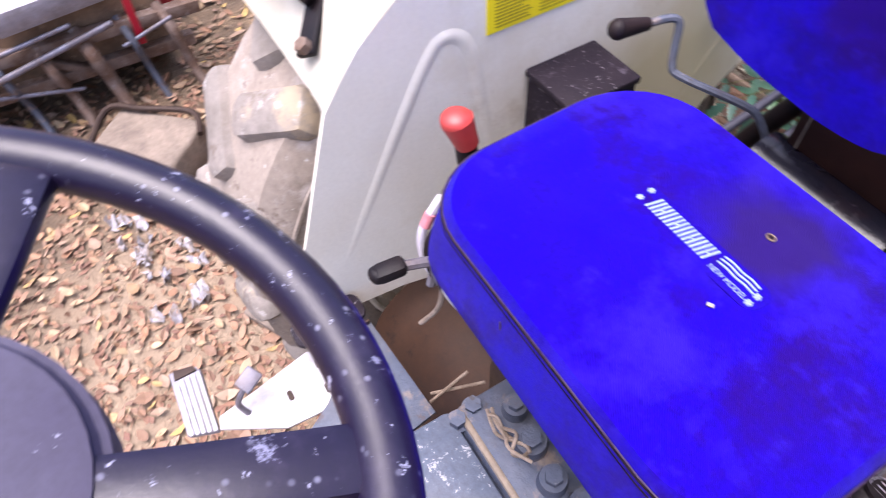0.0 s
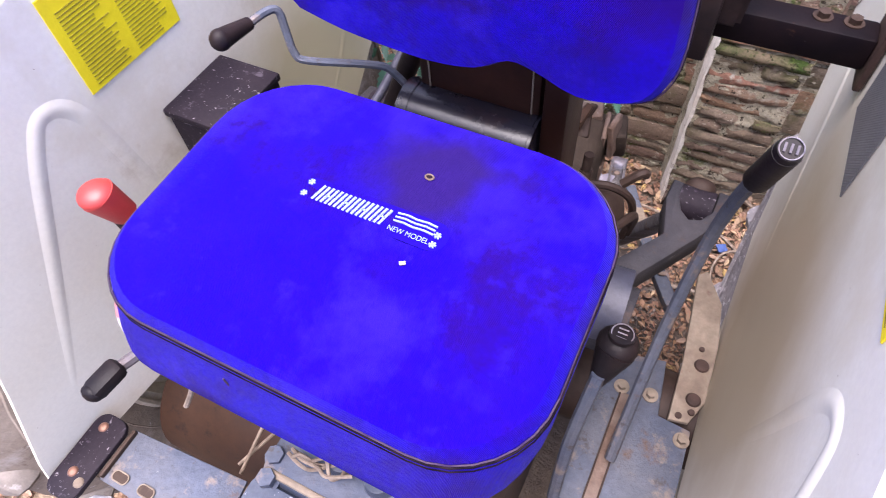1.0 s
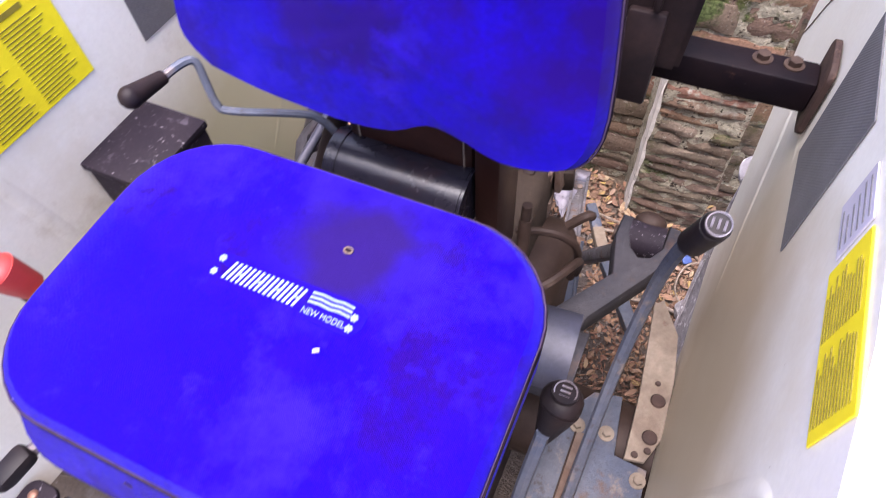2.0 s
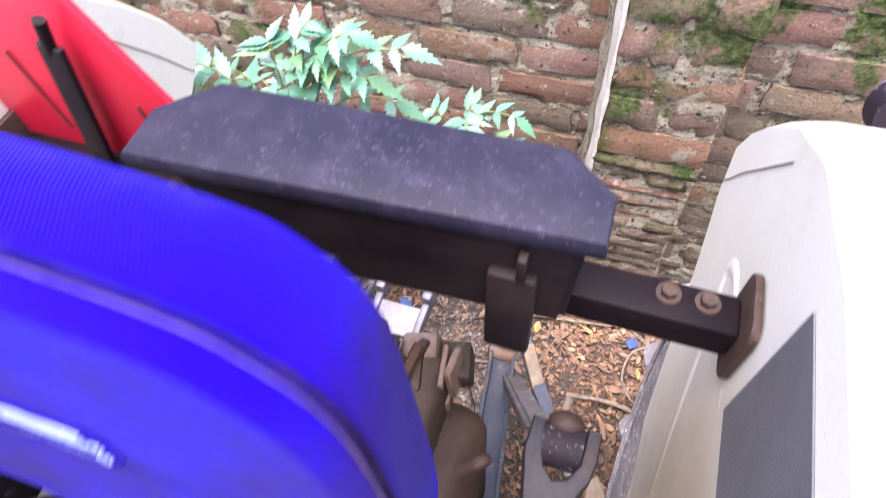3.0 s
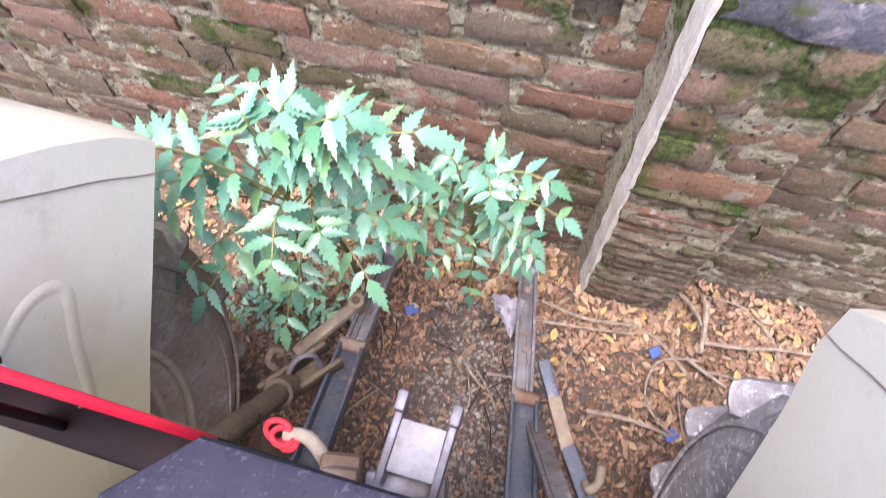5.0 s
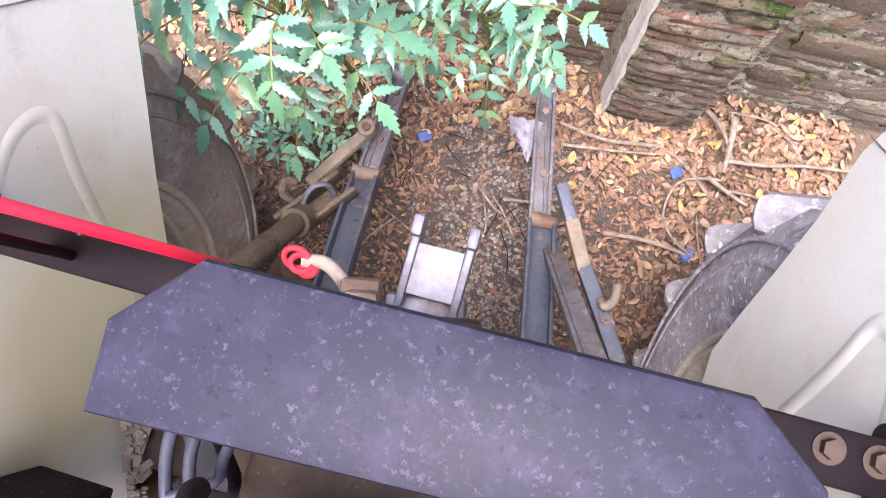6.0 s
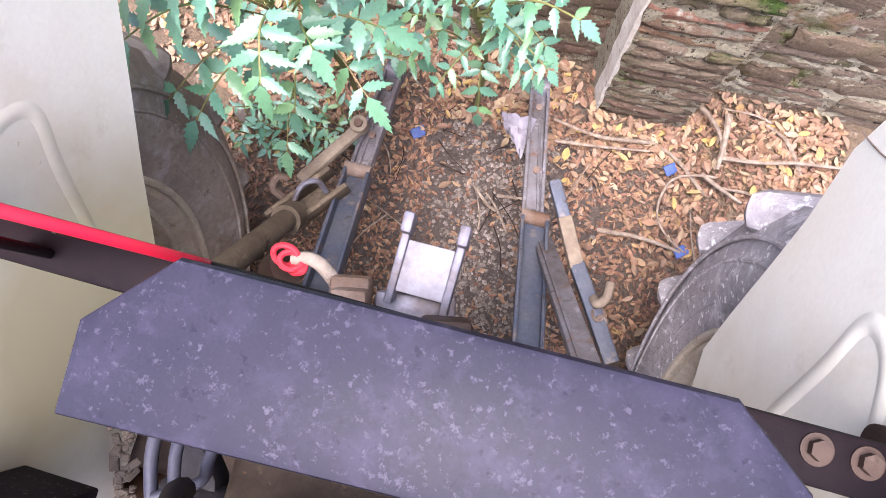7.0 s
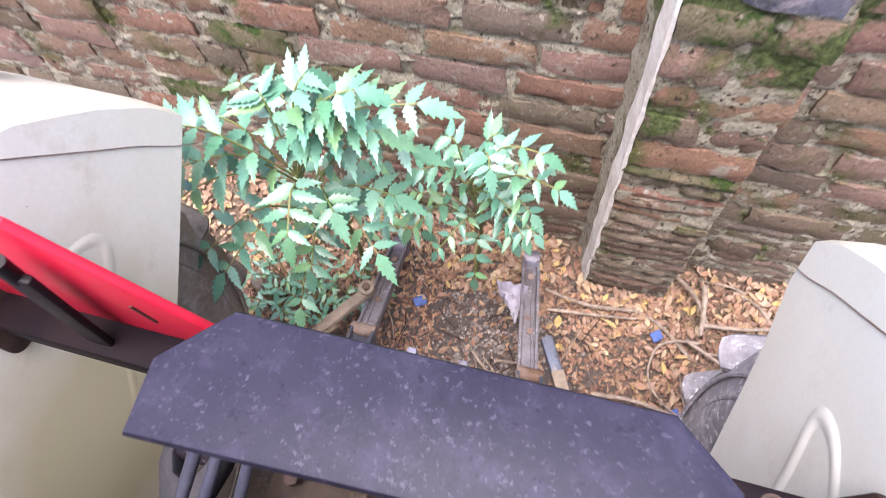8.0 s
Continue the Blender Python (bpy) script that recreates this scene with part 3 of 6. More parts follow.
def mudguard(x, out, outline=SIDE):
    """One rear mudguard: inner side sheet, arched top sheet with a lip, pressed ribs and stickers. out: -1 or 1, the way outward."""
    side = B()
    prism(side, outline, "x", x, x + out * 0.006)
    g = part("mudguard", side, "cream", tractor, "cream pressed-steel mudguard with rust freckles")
    top = B()
    line = [Vector((x, y, z)) for y, z in curve_and_close(TOP)]
    rows = []
    for off, drop in ((0.0, 0.0), (0.012, 0.010), (0.035, 0.016), (0.20, 0.020), (0.34, 0.012), (0.36, -0.03)):
        rows.append([top.verts.new((x + out * off, p.y, p.z + drop - 0.002)) for p in line])
    for a, b in zip(rows, rows[1:]):
        for i in range(len(a) - 1):
            top.faces.new((a[i], a[i + 1], b[i + 1], b[i]))
    bmesh.ops.solidify(top, geom=list(top.faces), thickness=0.004)
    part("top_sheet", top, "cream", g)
    seam = B()
    tube(seam, [(x - out * 0.001, p.x, p.y) for p in curve_points([(y, z, 0) for y, z in ((0.985, 1.243), (1.004, 1.220), (1.061, 1.150), (1.108, 1.093), (1.150, 1.035), (1.184, 0.996))], 3)], 0.0008, 6)
    part("seam", seam, "rust", g, "dark spot-welded seam")
    for path in (((0.16, 0.85), (0.25, 1.02), (0.325, 1.155), (0.36, 1.185), (0.395, 1.15), (0.42, 1.02), (0.45, 0.88)),
                 ((0.78, 0.78), (0.86, 0.88), (0.94, 1.00), (0.985, 1.06), (0.965, 1.095), (0.915, 1.10), (0.80, 1.075))):
        rib = B()
        pressed(rib, x, out, [(p.x, p.y) for p in curve_points([(y, z, 0) for y, z in path], 6)], 0.017, 0.0024 if path[0][0] < 0.5 or out > 0 else 0.0012)
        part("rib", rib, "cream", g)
    return g


def curve_and_close(pairs):
    return [(p.x, p.y) for p in curve_points([(a, b, 0) for a, b in pairs], 3)]


def sticker(parent, x, out, y0, y1, z0, z1, mat, name, label, bars=(), ink="ink"):
    s = B()
    box(s, (0.0016, y1 - y0, z1 - z0), (x - out * 0.0012, (y0 + y1) / 2, (z0 + z1) / 2), bevel=0.0004, segments=1)
    ob = part(name, s, mat, parent, label, smooth=False)
    for i, (a, b, c, d) in enumerate(bars):
        t = B()
        box(t, (0.0006, b - a, d - c), (x - out * 0.0024, (a + b) / 2, (c + d) / 2))
        part("print_bar", t, ink, ob, smooth=False)
    return ob


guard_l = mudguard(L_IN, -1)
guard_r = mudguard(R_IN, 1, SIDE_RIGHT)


def text_rows(y0, y1, z0, z1, rows, cols, seed):
    rnd = random.Random(seed)
    out, w = [], (y1 - y0) / cols
    for c in range(cols):
        for r in range(rows):
            z = z1 - (r + 0.5) * (z1 - z0) / rows
            a = y0 + c * w + 0.08 * w
            out.append((a, a + w * rnd.uniform(0.55, 0.85), z - 0.0006, z + 0.0006))
    return out


sticker(guard_l, L_IN, -1, 0.418, 0.572, 1.165, 1.285, "yellow", "warning_label", "yellow printed instruction label", text_rows(0.425, 0.565, 1.17, 1.266, 20, 2, 3) + [(0.45, 0.54, 1.272, 1.278)])
sticker(guard_r, R_IN, 1, 0.40, 0.54, 1.24, 1.303, "yellow", "warning_label", "yellow printed instruction label", text_rows(0.405, 0.535, 1.243, 1.298, 13, 2, 5))
sticker(guard_r, R_IN, 1, 0.548, 0.602, 1.248, 1.302, "white", "small_label", "small white printed label", text_rows(0.55, 0.60, 1.25, 1.30, 6, 1, 6), "mesh")
sticker(guard_r, R_IN, 1, 0.66, 0.808, 1.105, 1.288, "mesh", "grey_panel", "grey finely lined reflector panel")
sticker(guard_l, L_IN, -1, 0.655, 0.80, 1.145, 1.272, "mesh", "grey_panel", "grey finely lined reflector panel")


# ---- seat
def rounded(x0, x1, y0, y1, r, n=8, r_front=None):
    """A rectangle in plan with round corners."""
    pts = []
    for cx, cy, a0, rr in ((x1 - r, y1 - r, 0, r), (x0 + r, y1 - r, 90, r), (x0 + (r_front or r), y0 + (r_front or r), 180, r_front or r), (x1 - (r_front or r), y0 + (r_front or r), 270, r_front or r)):
        pts += [(cx + rr * math.cos(radians(a0 + 90 * i / n)), cy + rr * math.sin(radians(a0 + 90 * i / n))) for i in range(n + 1)]
    return pts


def cushion(name, outline, layers, crown, place, parent, label):
    """A stuffed cushion: the outline drawn in and lifted layer by layer (inset share, height), closed by a crowned top. place maps the local point to the world."""
    bm = B()
    c = Vector((sum(p[0] for p in outline) / len(outline), sum(p[1] for p in outline) / len(outline)))
    rings = []
    for share, h in layers:
        rings.append([bm.verts.new(place(c.x + (u - c.x) * share, c.y + (v - c.y) * share, h)) for u, v in outline])
    top = layers[-1][1]
    for k in range(1, 9):
        s = layers[-1][0] * (1 - k / 9.0)
        h = top + crown * (1 - (1 - k / 9.0) ** 2)
        rings.append([bm.verts.new(place(c.x + (u - c.x) * s, c.y + (v - c.y) * s, h + 0.0048 * noise.noise(Vector((u * s * 20, v * s * 20, 7))) + 0.0012 * noise.noise(Vector((u * s * 70, v * s * 70, 2))))) for u, v in outline])
    n = len(outline)
    for a, b in zip(rings, rings[1:]):
        for i in range(n):
            bm.faces.new((a[i], a[(i + 1) % n], b[(i + 1) % n], b[i]))
    mid = bm.verts.new(place(c.x, c.y, top + crown))
    for i in range(n):
        bm.faces.new((rings[-1][i], rings[-1][(i + 1) % n], mid))
    bm.faces.new(rings[0][::-1])
    return part(name, bm, "blue", parent, label)


seat_plan = rounded(-0.468, -0.019, 0.212, 0.533, 0.10, 8, 0.09)


def seat_place(u, v, h):
    front = min(max((0.36 - v) / 0.14, 0.0), 1.0)
    return Vector((u, v - front * 0.45 * min(max(0.076 - h, 0.0), 0.08), 1.075 + h + 0.03 * (v - 0.2)))


seat = cushion("seat_cushion", seat_plan, [(0.965, 0.020), (0.99, 0.026), (1.0, 0.040), (1.0, 0.075), (0.985, 0.088), (0.95, 0.096)], 0.010, seat_place, tractor, "bright blue mesh-cloth seat cushion, faintly dusty")


def hem(parent, outline, share, h, place, r=0.0014, label="dark piped seam", mat="piping"):
    c = Vector((sum(p[0] for p in outline) / len(outline), sum(p[1] for p in outline) / len(outline)))
    bm = B()
    tube(bm, [place(c.x + (u - c.x) * share, c.y + (v - c.y) * share, h) for u, v in outline], r, 6, closed=True)
    return part("piping", bm, mat, parent, label)


hem(seat, seat_plan, 0.999, 0.083, seat_place, 0.0012)
hem(seat, seat_plan, 1.0005, 0.075, seat_place, 0.0008, "fine stitched seam")
hem(seat, seat_plan, 0.995, 0.0855, seat_place, 0.0008, "pale stitched edge", "hemline")

# backrest: local u across, v up the slope, h towards the driver
back_plan = [(-0.425, 0.004), (-0.37, -0.008), (-0.31, -0.014), (-0.262, -0.016), (-0.212, -0.010), (-0.175, 0.008), (-0.145, 0.004), (-0.10, -0.010)]
back_plan += [(-0.056, -0.004), (-0.032, 0.014), (-0.024, 0.06), (-0.036, 0.17), (-0.048, 0.228), (-0.072, 0.254), (-0.11, 0.267), (-0.235, 0.274), (-0.35, 0.264), (-0.382, 0.25), (-0.404, 0.22), (-0.424, 0.16), (-0.448, 0.07), (-0.450, 0.030)]
back_plan = [(p.x, p.y) for p in curve_points([(a, b, 0) for a, b in back_plan + back_plan[:1]], 3)][:-1]
LEAN_BACK = radians(7)


def back_place(u, v, h):
    return Vector((u, 0.645 + 1.03 * v * math.sin(LEAN_BACK) - h * math.cos(LEAN_BACK), 1.226 + 1.03 * v * math.cos(LEAN_BACK) + h * math.sin(LEAN_BACK)))


back = cushion("seat_backrest", back_plan, [(0.88, 0.014), (0.94, 0.022), (0.972, 0.042), (0.995, 0.064), (0.985, 0.078), (0.95, 0.087)], 0.008, back_place, tractor, "bright blue mesh-cloth backrest with piped edge")
hem(back, back_plan, 0.998, 0.072, back_place, 0.0011)
hem(back, back_plan, 0.994, 0.0755, back_place, 0.0008, "pale stitched edge", "hemline")


def emblem(parent, place, u0, u1, v, size):
    """A sewn-on strip: slanted pale strokes, a wavy tail and small stars, as plain shapes."""
    strip = B()
    pts = rounded(u0 - 0.006, u1 + 0.006, v - size, v + size, size * 0.9, 5)
    lo = [strip.verts.new(place(u, w, 0.0)) for u, w in pts]
    hi = [strip.verts.new(place(u, w, 0.0012)) for u, w in pts]
    strip.faces.new(hi)
    for i in range(len(pts)):
        strip.faces.new((lo[i], lo[(i + 1) % len(pts)], hi[(i + 1) % len(pts)], hi[i]))
    ob = part("emblem", strip, "patch", parent, "dark blue strip with pale sewn strokes", smooth=False)
    span = u1 - u0

    def stroke(a, b, w):
        bm = B()
        way = (Vector(b) - Vector(a)).normalized()
        s = Vector((-way.y, way.x)) * w
        q = [Vector(a) - s, Vector(a) + s, Vector(b) + s, Vector(b) - s]
        f = [bm.verts.new(place(p.x, p.y, 0.0024)) for p in q]
        g = [bm.verts.new(place(p.x, p.y, 0.0004)) for p in q]
        bm.faces.new(f)
        for i in range(4):
            bm.faces.new((g[i], g[(i + 1) % 4], f[(i + 1) % 4], f[i]))
        part("stroke", bm, "thread", ob, smooth=False)

    for i in range(8):
        u = u0 + span * (0.10 + 0.535 * i / 8)
        for d in (0.0, 0.0049):
            stroke((u + d - 0.0022, v - size * 0.55), (u + d + 0.0022, v + size * 0.62), 0.00125)
        if i % 2:
            stroke((u - 0.0006, v), (u + 0.0050, v), 0.0010)
    for k in range(3):
        w = v + size * (0.05 + 0.28 * k)
        for a in range(4):
            ua = u0 + span * (0.66 + 0.07 * a)
            stroke((ua, w + 0.001 * (a % 2)), (ua + span * 0.072, w + 0.001 * ((a + 1) % 2)), 0.0009)
    words = bpy.data.curves.new("words", "FONT")
    words.body, words.size = "NEW MODEL", 1.0
    holder = new("words", words)
    me = bpy.data.meshes.new_from_object(holder)
    bpy.data.objects.remove(holder)
    wide = max(p.co.x for p in me.vertices)
    for p in me.vertices:
        p.co = place(u0 + span * (0.65 + 0.29 * p.co.x / wide), v - size * 0.66 + p.co.y * size * 0.5, 0.0022)
    bm = B()
    bm.from_mesh(me)
    bpy.data.meshes.remove(me)
    part("lettering", bm, "thread", ob, "small pale sewn lettering", smooth=False)
    for u, w in ((0.01, 0.55), (0.01, -0.35), (0.97, 0.1), (0.97, -0.55)):
        for a in range(3):
            d = Vector((math.cos(a * 1.047), math.sin(a * 1.047))) * 0.0035
            stroke((u0 + span * u - d.x, v + size * w - d.y), (u0 + span * u + d.x, v + size * w + d.y), 0.0009)


emblem(seat, lambda u, v, h: seat_place(u, v, 0.1045 + h), -0.31, -0.165, 0.388, 0.016)
emblem(back, lambda u, v, h: back_place(u, v, 0.0928 + h), -0.295, -0.147, 0.178, 0.015)
tuft = B()
tube(tuft, [seat_place(-0.207 + 0.0042 * math.cos(a), 0.447 + 0.0030 * math.sin(a), 0.1062) for a in np.linspace(0, 2 * math.pi, 12, endpoint=False)], 0.0010, 5, closed=True)
part("frayed_rim", tuft, "rust", seat)
pit = B()
ball(pit, seat_place(-0.207, 0.447, 0.1058), 0.0036, (1.1, 0.8, 0.2))
part("worn_hole", pit, "piping", seat, "small worn hole in the cloth")
crumb = B()
box(crumb, (0.006, 0.004, 0.0015), seat_place(-0.185, 0.352, 0.1055), (0, 0, 30), 0.0006)
part("crumb", crumb, "litterbag", seat)
fold = B()
tube(fold, [(-0.285, 0.205, 1.145), (-0.282, 0.204, 1.125), (-0.277, 0.206, 1.105)], 0.0009, 6)
part("zip_seam", fold, "hemline", seat, "fine upright seam")

# seat column, side plate and roll
col = B()
box(col, (0.158, 0.05, 0.30), (-0.242, 0.655, 1.17), bevel=0.008)
col_ob = part("seat_column", col, "column", tractor, "glossy brown-black seat support column, dusty and scratched")
for x in (-0.305, -0.172):
    crease = B()
    rod(crease, (x, 0.629, 1.03), (x - 0.003 * (x > -0.2), 0.629, 1.29), 0.0011, sides=6)
    part("crease", crease, "tanstrip", col_ob)
roll = B()
rod(roll, (-0.335, 0.618, 1.082), (-0.16, 0.618, 1.082), 0.042, sides=28)
for x in (-0.325, -0.17):
    rod(roll, (x - 0.006, 0.618, 1.082), (x + 0.006, 0.618, 1.082), 0.0435, sides=28)
part("spring_roll", roll, "gloss", tractor, "glossy black suspension drum")
plate = B()
box(plate, (0.03, 0.07, 0.36), (-0.143, 0.655, 1.10), bevel=0.004)
part("side_plate", plate, "column", tractor)
side_arm = B()
tube(side_arm, curve_points([(-0.335, 0.68, 1.16), (-0.355, 0.68, 1.12), (-0.385, 0.675, 1.05), (-0.405, 0.66, 0.99)], 4), 0.014, 10)
part("suspension_arm", side_arm, "black", tractor)
pan = B()
prism(pan, rounded(-0.44, -0.05, 0.25, 0.56, 0.06), "z", 1.04, 1.085, 0.01)
part("seat_pan", pan, "black", tractor)

# ---- cross bar with its box
BAR_Y, BAR_Z = 0.870, 1.143
bar = B()
box(bar, (R_IN - L_IN - 0.02, 0.042, 0.042), (TX, BAR_Y, BAR_Z), bevel=0.005)
cross = part("cross_bar", bar, "barblack", tractor, "black square cross bar between the mudguards")
for x in (R_IN, L_IN):
    s = 1 if x > 0 else -1
    fl = B()
    prism(fl, rounded(BAR_Y - 0.036, BAR_Y + 0.034, BAR_Z - 0.045, BAR_Z + 0.052, 0.016), "x", x - s * 0.010, x - s * 0.002, 0.002)
    part("flange", fl, "rustdark", cross, "rusty welded flange")
for x in (0.092, 0.126):
    bolt = B()
    rod(bolt, (x, BAR_Y + 0.005, BAR_Z + 0.019), (x, BAR_Y + 0.005, BAR_Z + 0.0225), 0.0115, sides=20)
    rod(bolt, (x, BAR_Y + 0.005, BAR_Z + 0.022), (x, BAR_Y + 0.005, BAR_Z + 0.029), 0.0075, sides=6)
    part("bolt", bolt, "dark", cross)
lid = B()
LID = [(-0.361, 0.790), (0.027, 0.810), (0.026, 0.858), (-0.017, 0.894), (-0.320, 0.889), (-0.364, 0.843)]
prism(lid, LID, "z", 1.281, 1.304, 0.007)
lid_ob = part("box_lid", lid, "box", tractor, "dusty dark plastic box lid with cut corners")
body = B()
top = [body.verts.new(p) for p in ((-0.335, 0.800, 1.284), (0.014, 0.816, 1.284), (0.014, 0.882, 1.284), (-0.325, 0.882, 1.284))]
low = [body.verts.new(p) for p in ((-0.285, 0.803, 1.162), (0.008, 0.820, 1.158), (0.008, 0.862, 1.158), (-0.275, 0.862, 1.162))]
body.faces.new(top)
body.faces.new(low[::-1])
for i in range(4):
    body.faces.new((top[i], top[(i + 1) % 4], low[(i + 1) % 4], low[i]))
bmesh.ops.bevel(body, geom=list(body.edges), offset=0.006, segments=2, affect="EDGES")
part("box_body", body, "black", tractor)
clip = B()
box(clip, (0.042, 0.014, 0.118), (-0.038, 0.809, 1.178), (-3, 0, 0), 0.004)
box(clip, (0.008, 0.012, 0.03), (-0.030, 0.806, 1.258), bevel=0.002)
part("box_bracket", clip, "black", tractor)

# ---- red plate and strut
red = B()
prism(red, [(-0.70, 1.128), (-0.57, 1.128), (-0.365, 1.165), (-0.358, 1.205), (-0.386, 1.252), (-0.455, 1.376), (-0.49, 1.384), (-0.577, 1.30), (-0.63, 1.22)], "y", 0.8835, 0.892, 0.002)
plate_ob = part("red_plate", red, "red", tractor, "red painted rear marker plate")
edge = B()
plank(edge, (-0.70, 0.889, 1.122), (-0.60, 0.889, 1.122), 0.012, 0.010, 0.002)
part("pale_edge", edge, "white", plate_ob)
for x, z0, z1 in ((-0.555, 1.19, 1.29), (-0.43, 1.215, 1.25)):
    slot = B()
    box(slot, (0.003, 0.002, z1 - z0), (x, 0.8828, (z0 + z1) / 2), (0, -8, 0))
    part("slot", slot, "dark", plate_ob)
strut = B()
plank(strut, (-0.474, 0.868, 1.325), (-0.512, 0.862, 1.12), 0.008, 0.026, up=(1, 0, 0.1))
rod(strut, (-0.466, 0.868, 1.352), (-0.476, 0.868, 1.318), 0.006)
part("strut", strut, "black", tractor, "black flat-bar strut")

# ---- black case on the left mudguard, handle, cranks and levers
case = B()
box(case, (0.098, 0.118, 0.17), (-0.582, 0.547, 0.99), bevel=0.004)
part("side_case", case, "case", tractor, "scuffed black battery case")
case_lid = B()
box(case_lid, (0.104, 0.124, 0.012), (-0.582, 0.547, 1.079), bevel=0.003)
part("case_lid", case_lid, "case", tractor)
crank = B()
tube(crank, curve_points([(-0.507, 0.555, 1.198), (-0.500, 0.590, 1.199), (-0.492, 0.603, 1.194), (-0.484, 0.598, 1.170), (-0.475, 0.592, 1.146), (-0.460, 0.596, 1.136), (-0.390, 0.628, 1.128), (-0.365, 0.638, 1.118), (-0.330, 0.640, 1.080)], 4), 0.0052)
crank_ob = part("seat_crank", crank, "steel", tractor, "bent grey steel crank")
kb = B()
rod(kb, (-0.509, 0.520, 1.206), (-0.507, 0.566, 1.197), 0.0125, 0.008)
ball(kb, (-0.509, 0.520, 1.206), 0.0128)
part("grip", kb, "black", crank_ob, "black rubber grip")
redk = B()
rod(redk, (-0.535, 0.312, 1.150), (-0.526, 0.321, 1.113), 0.0205, 0.015, 24)
ball(redk, (-0.535, 0.312, 1.150), 0.0205, (1, 1, 0.62), sides=20)
lev = B()
tube(lev, curve_points([(-0.525, 0.322, 1.115), (-0.52, 0.32, 1.06), (-0.515, 0.27, 0.98), (-0.50, 0.24, 0.90)], 4), 0.007)
lev_ob = part("gear_lever", lev, "bare", tractor, "pale steel lever")
part("knob", redk, "knob", lev_ob, "faded red plastic knob")
col2 = B()
rod(col2, (-0.528, 0.319, 1.118), (-0.523, 0.32, 1.085), 0.014)
part("collar", col2, "black", lev_ob)
gripl = B()
plank(gripl, (-0.470, 0.152, 1.030), (-0.463, 0.192, 1.034), 0.025, 0.020, 0.007)
ball(gripl, (-0.470, 0.154, 1.030), 0.0128, (1, 0.7, 0.8))
hl = B()
tube(hl, curve_points([(-0.464, 0.19, 1.03), (-0.455, 0.23, 1.02), (-0.44, 0.27, 1.00)], 4), 0.007)
hl_ob = part("draft_lever", hl, "bare", tractor)
part("grip", gripl, "black", hl_ob, "black moulded grip with a shiny end")
for i, (dx, m) in enumerate(((0.0, "white"), (0.016, "black"), (0.030, "bare"), (0.044, "black"), (0.056, "cord"))):
    ln = B()
    tube(ln, curve_points([(-0.492 + dx, 0.262, 1.085 - 0.012 * i), (-0.492 + dx, 0.232, 1.04 - 0.008 * i), (-0.482 + dx, 0.228, 0.985), (-0.462 + dx, 0.245, 0.945)], 4), 0.006)
    strip_ob = part("linkage_strip", ln, m, tractor)
    if i < 3 and m != "black":
        tape = B()
        tube(tape, curve_points([(-0.492 + dx, 0.246, 1.065 - 0.012 * i), (-0.491 + dx, 0.236, 1.048 - 0.010 * i)], 2), 0.0075, 10)
        part("tape", tape, "tape_red" if i == 0 else "tape_blue", strip_ob)
cable = B()
tube(cable, curve_points([(-0.455, 0.235, 0.96), (-0.457, 0.232, 0.92), (-0.468, 0.225, 0.88), (-0.485, 0.21, 0.84)], 4), 0.004)
part("cable", cable, "twig", tractor, "pale frayed cable")

hyd = B()
tube(hyd, curve_points([(0.073, 0.592, 1.165), (0.07, 0.625, 1.10), (0.065, 0.64, 1.0), (0.06, 0.60, 0.86), (0.058, 0.52, 0.74), (0.058, 0.45, 0.66)], 5), 0.0085)
hyd_ob = part("hydraulic_lever", hyd, "steel", tractor, "grey-blue steel hydraulic lever")
hk = B()
tube(hk, curve_points([(0.0735, 0.592, 1.163), (0.075, 0.578, 1.19), (0.077, 0.560, 1.225), (0.078, 0.551, 1.243)], 4), 0.0138, 16, taper=0.92)
part("grip", hk, "black", hyd_ob, "black ribbed grip")
cap = B()
rod(cap, (0.078, 0.551, 1.243), (0.0785, 0.547, 1.2505), 0.0122, 0.0108, 18)
part("grip_cap", cap, "black", hyd_ob)
CAP_N = Vector((0.0, -0.45, 0.89)).normalized()
CAP_U = Vector((1, 0, 0))
CAP_V = CAP_N.cross(CAP_U)
CAP_C = Vector((0.0785, 0.5465, 1.2515))
ringb = B()
tube(ringb, [CAP_C + CAP_U * 0.0096 * math.cos(a) + CAP_V * 0.0096 * math.sin(a) for a in np.linspace(0, 2 * math.pi, 24, endpoint=False)], 0.0006, 6, closed=True)
part("cap_ring", ringb, "bare", hyd_ob)
for k in (-1, 0, 1):
    mark = B()
    c = CAP_C + CAP_U * 0.005 * k
    rod(mark, c - CAP_V * 0.004, c + CAP_V * 0.004, 0.0011, sides=6)
    part("cap_mark", mark, "bare", hyd_ob)
gl = B()
tube(gl, curve_points([(0.0, 0.45, 0.92), (-0.005, 0.40, 0.80), (0.0, 0.36, 0.66)], 4), 0.009)
gl_ob = part("gear_lever", gl, "steel", tractor)
gk = B()
ball(gk, (0.008, 0.485, 0.945), 0.026, (1, 1, 0.75))
rod(gk, (0.008, 0.48, 0.94), (0.0, 0.45, 0.90), 0.025, 0.010, 18)
part("knob", gk, "black", gl_ob, "black gear knob with printed disc")
gd = B()
rod(gd, (0.009, 0.488, 0.962), (0.009, 0.489, 0.9665), 0.016, sides=18)
part("knob_disc", gd, "black", gl_ob)
gr = B()
tube(gr, [(0.009 + 0.013 * math.cos(a), 0.489 + 0.013 * math.sin(a), 0.967) for a in np.linspace(0, 2 * math.pi, 24, endpoint=False)], 0.0009, 6, closed=True)
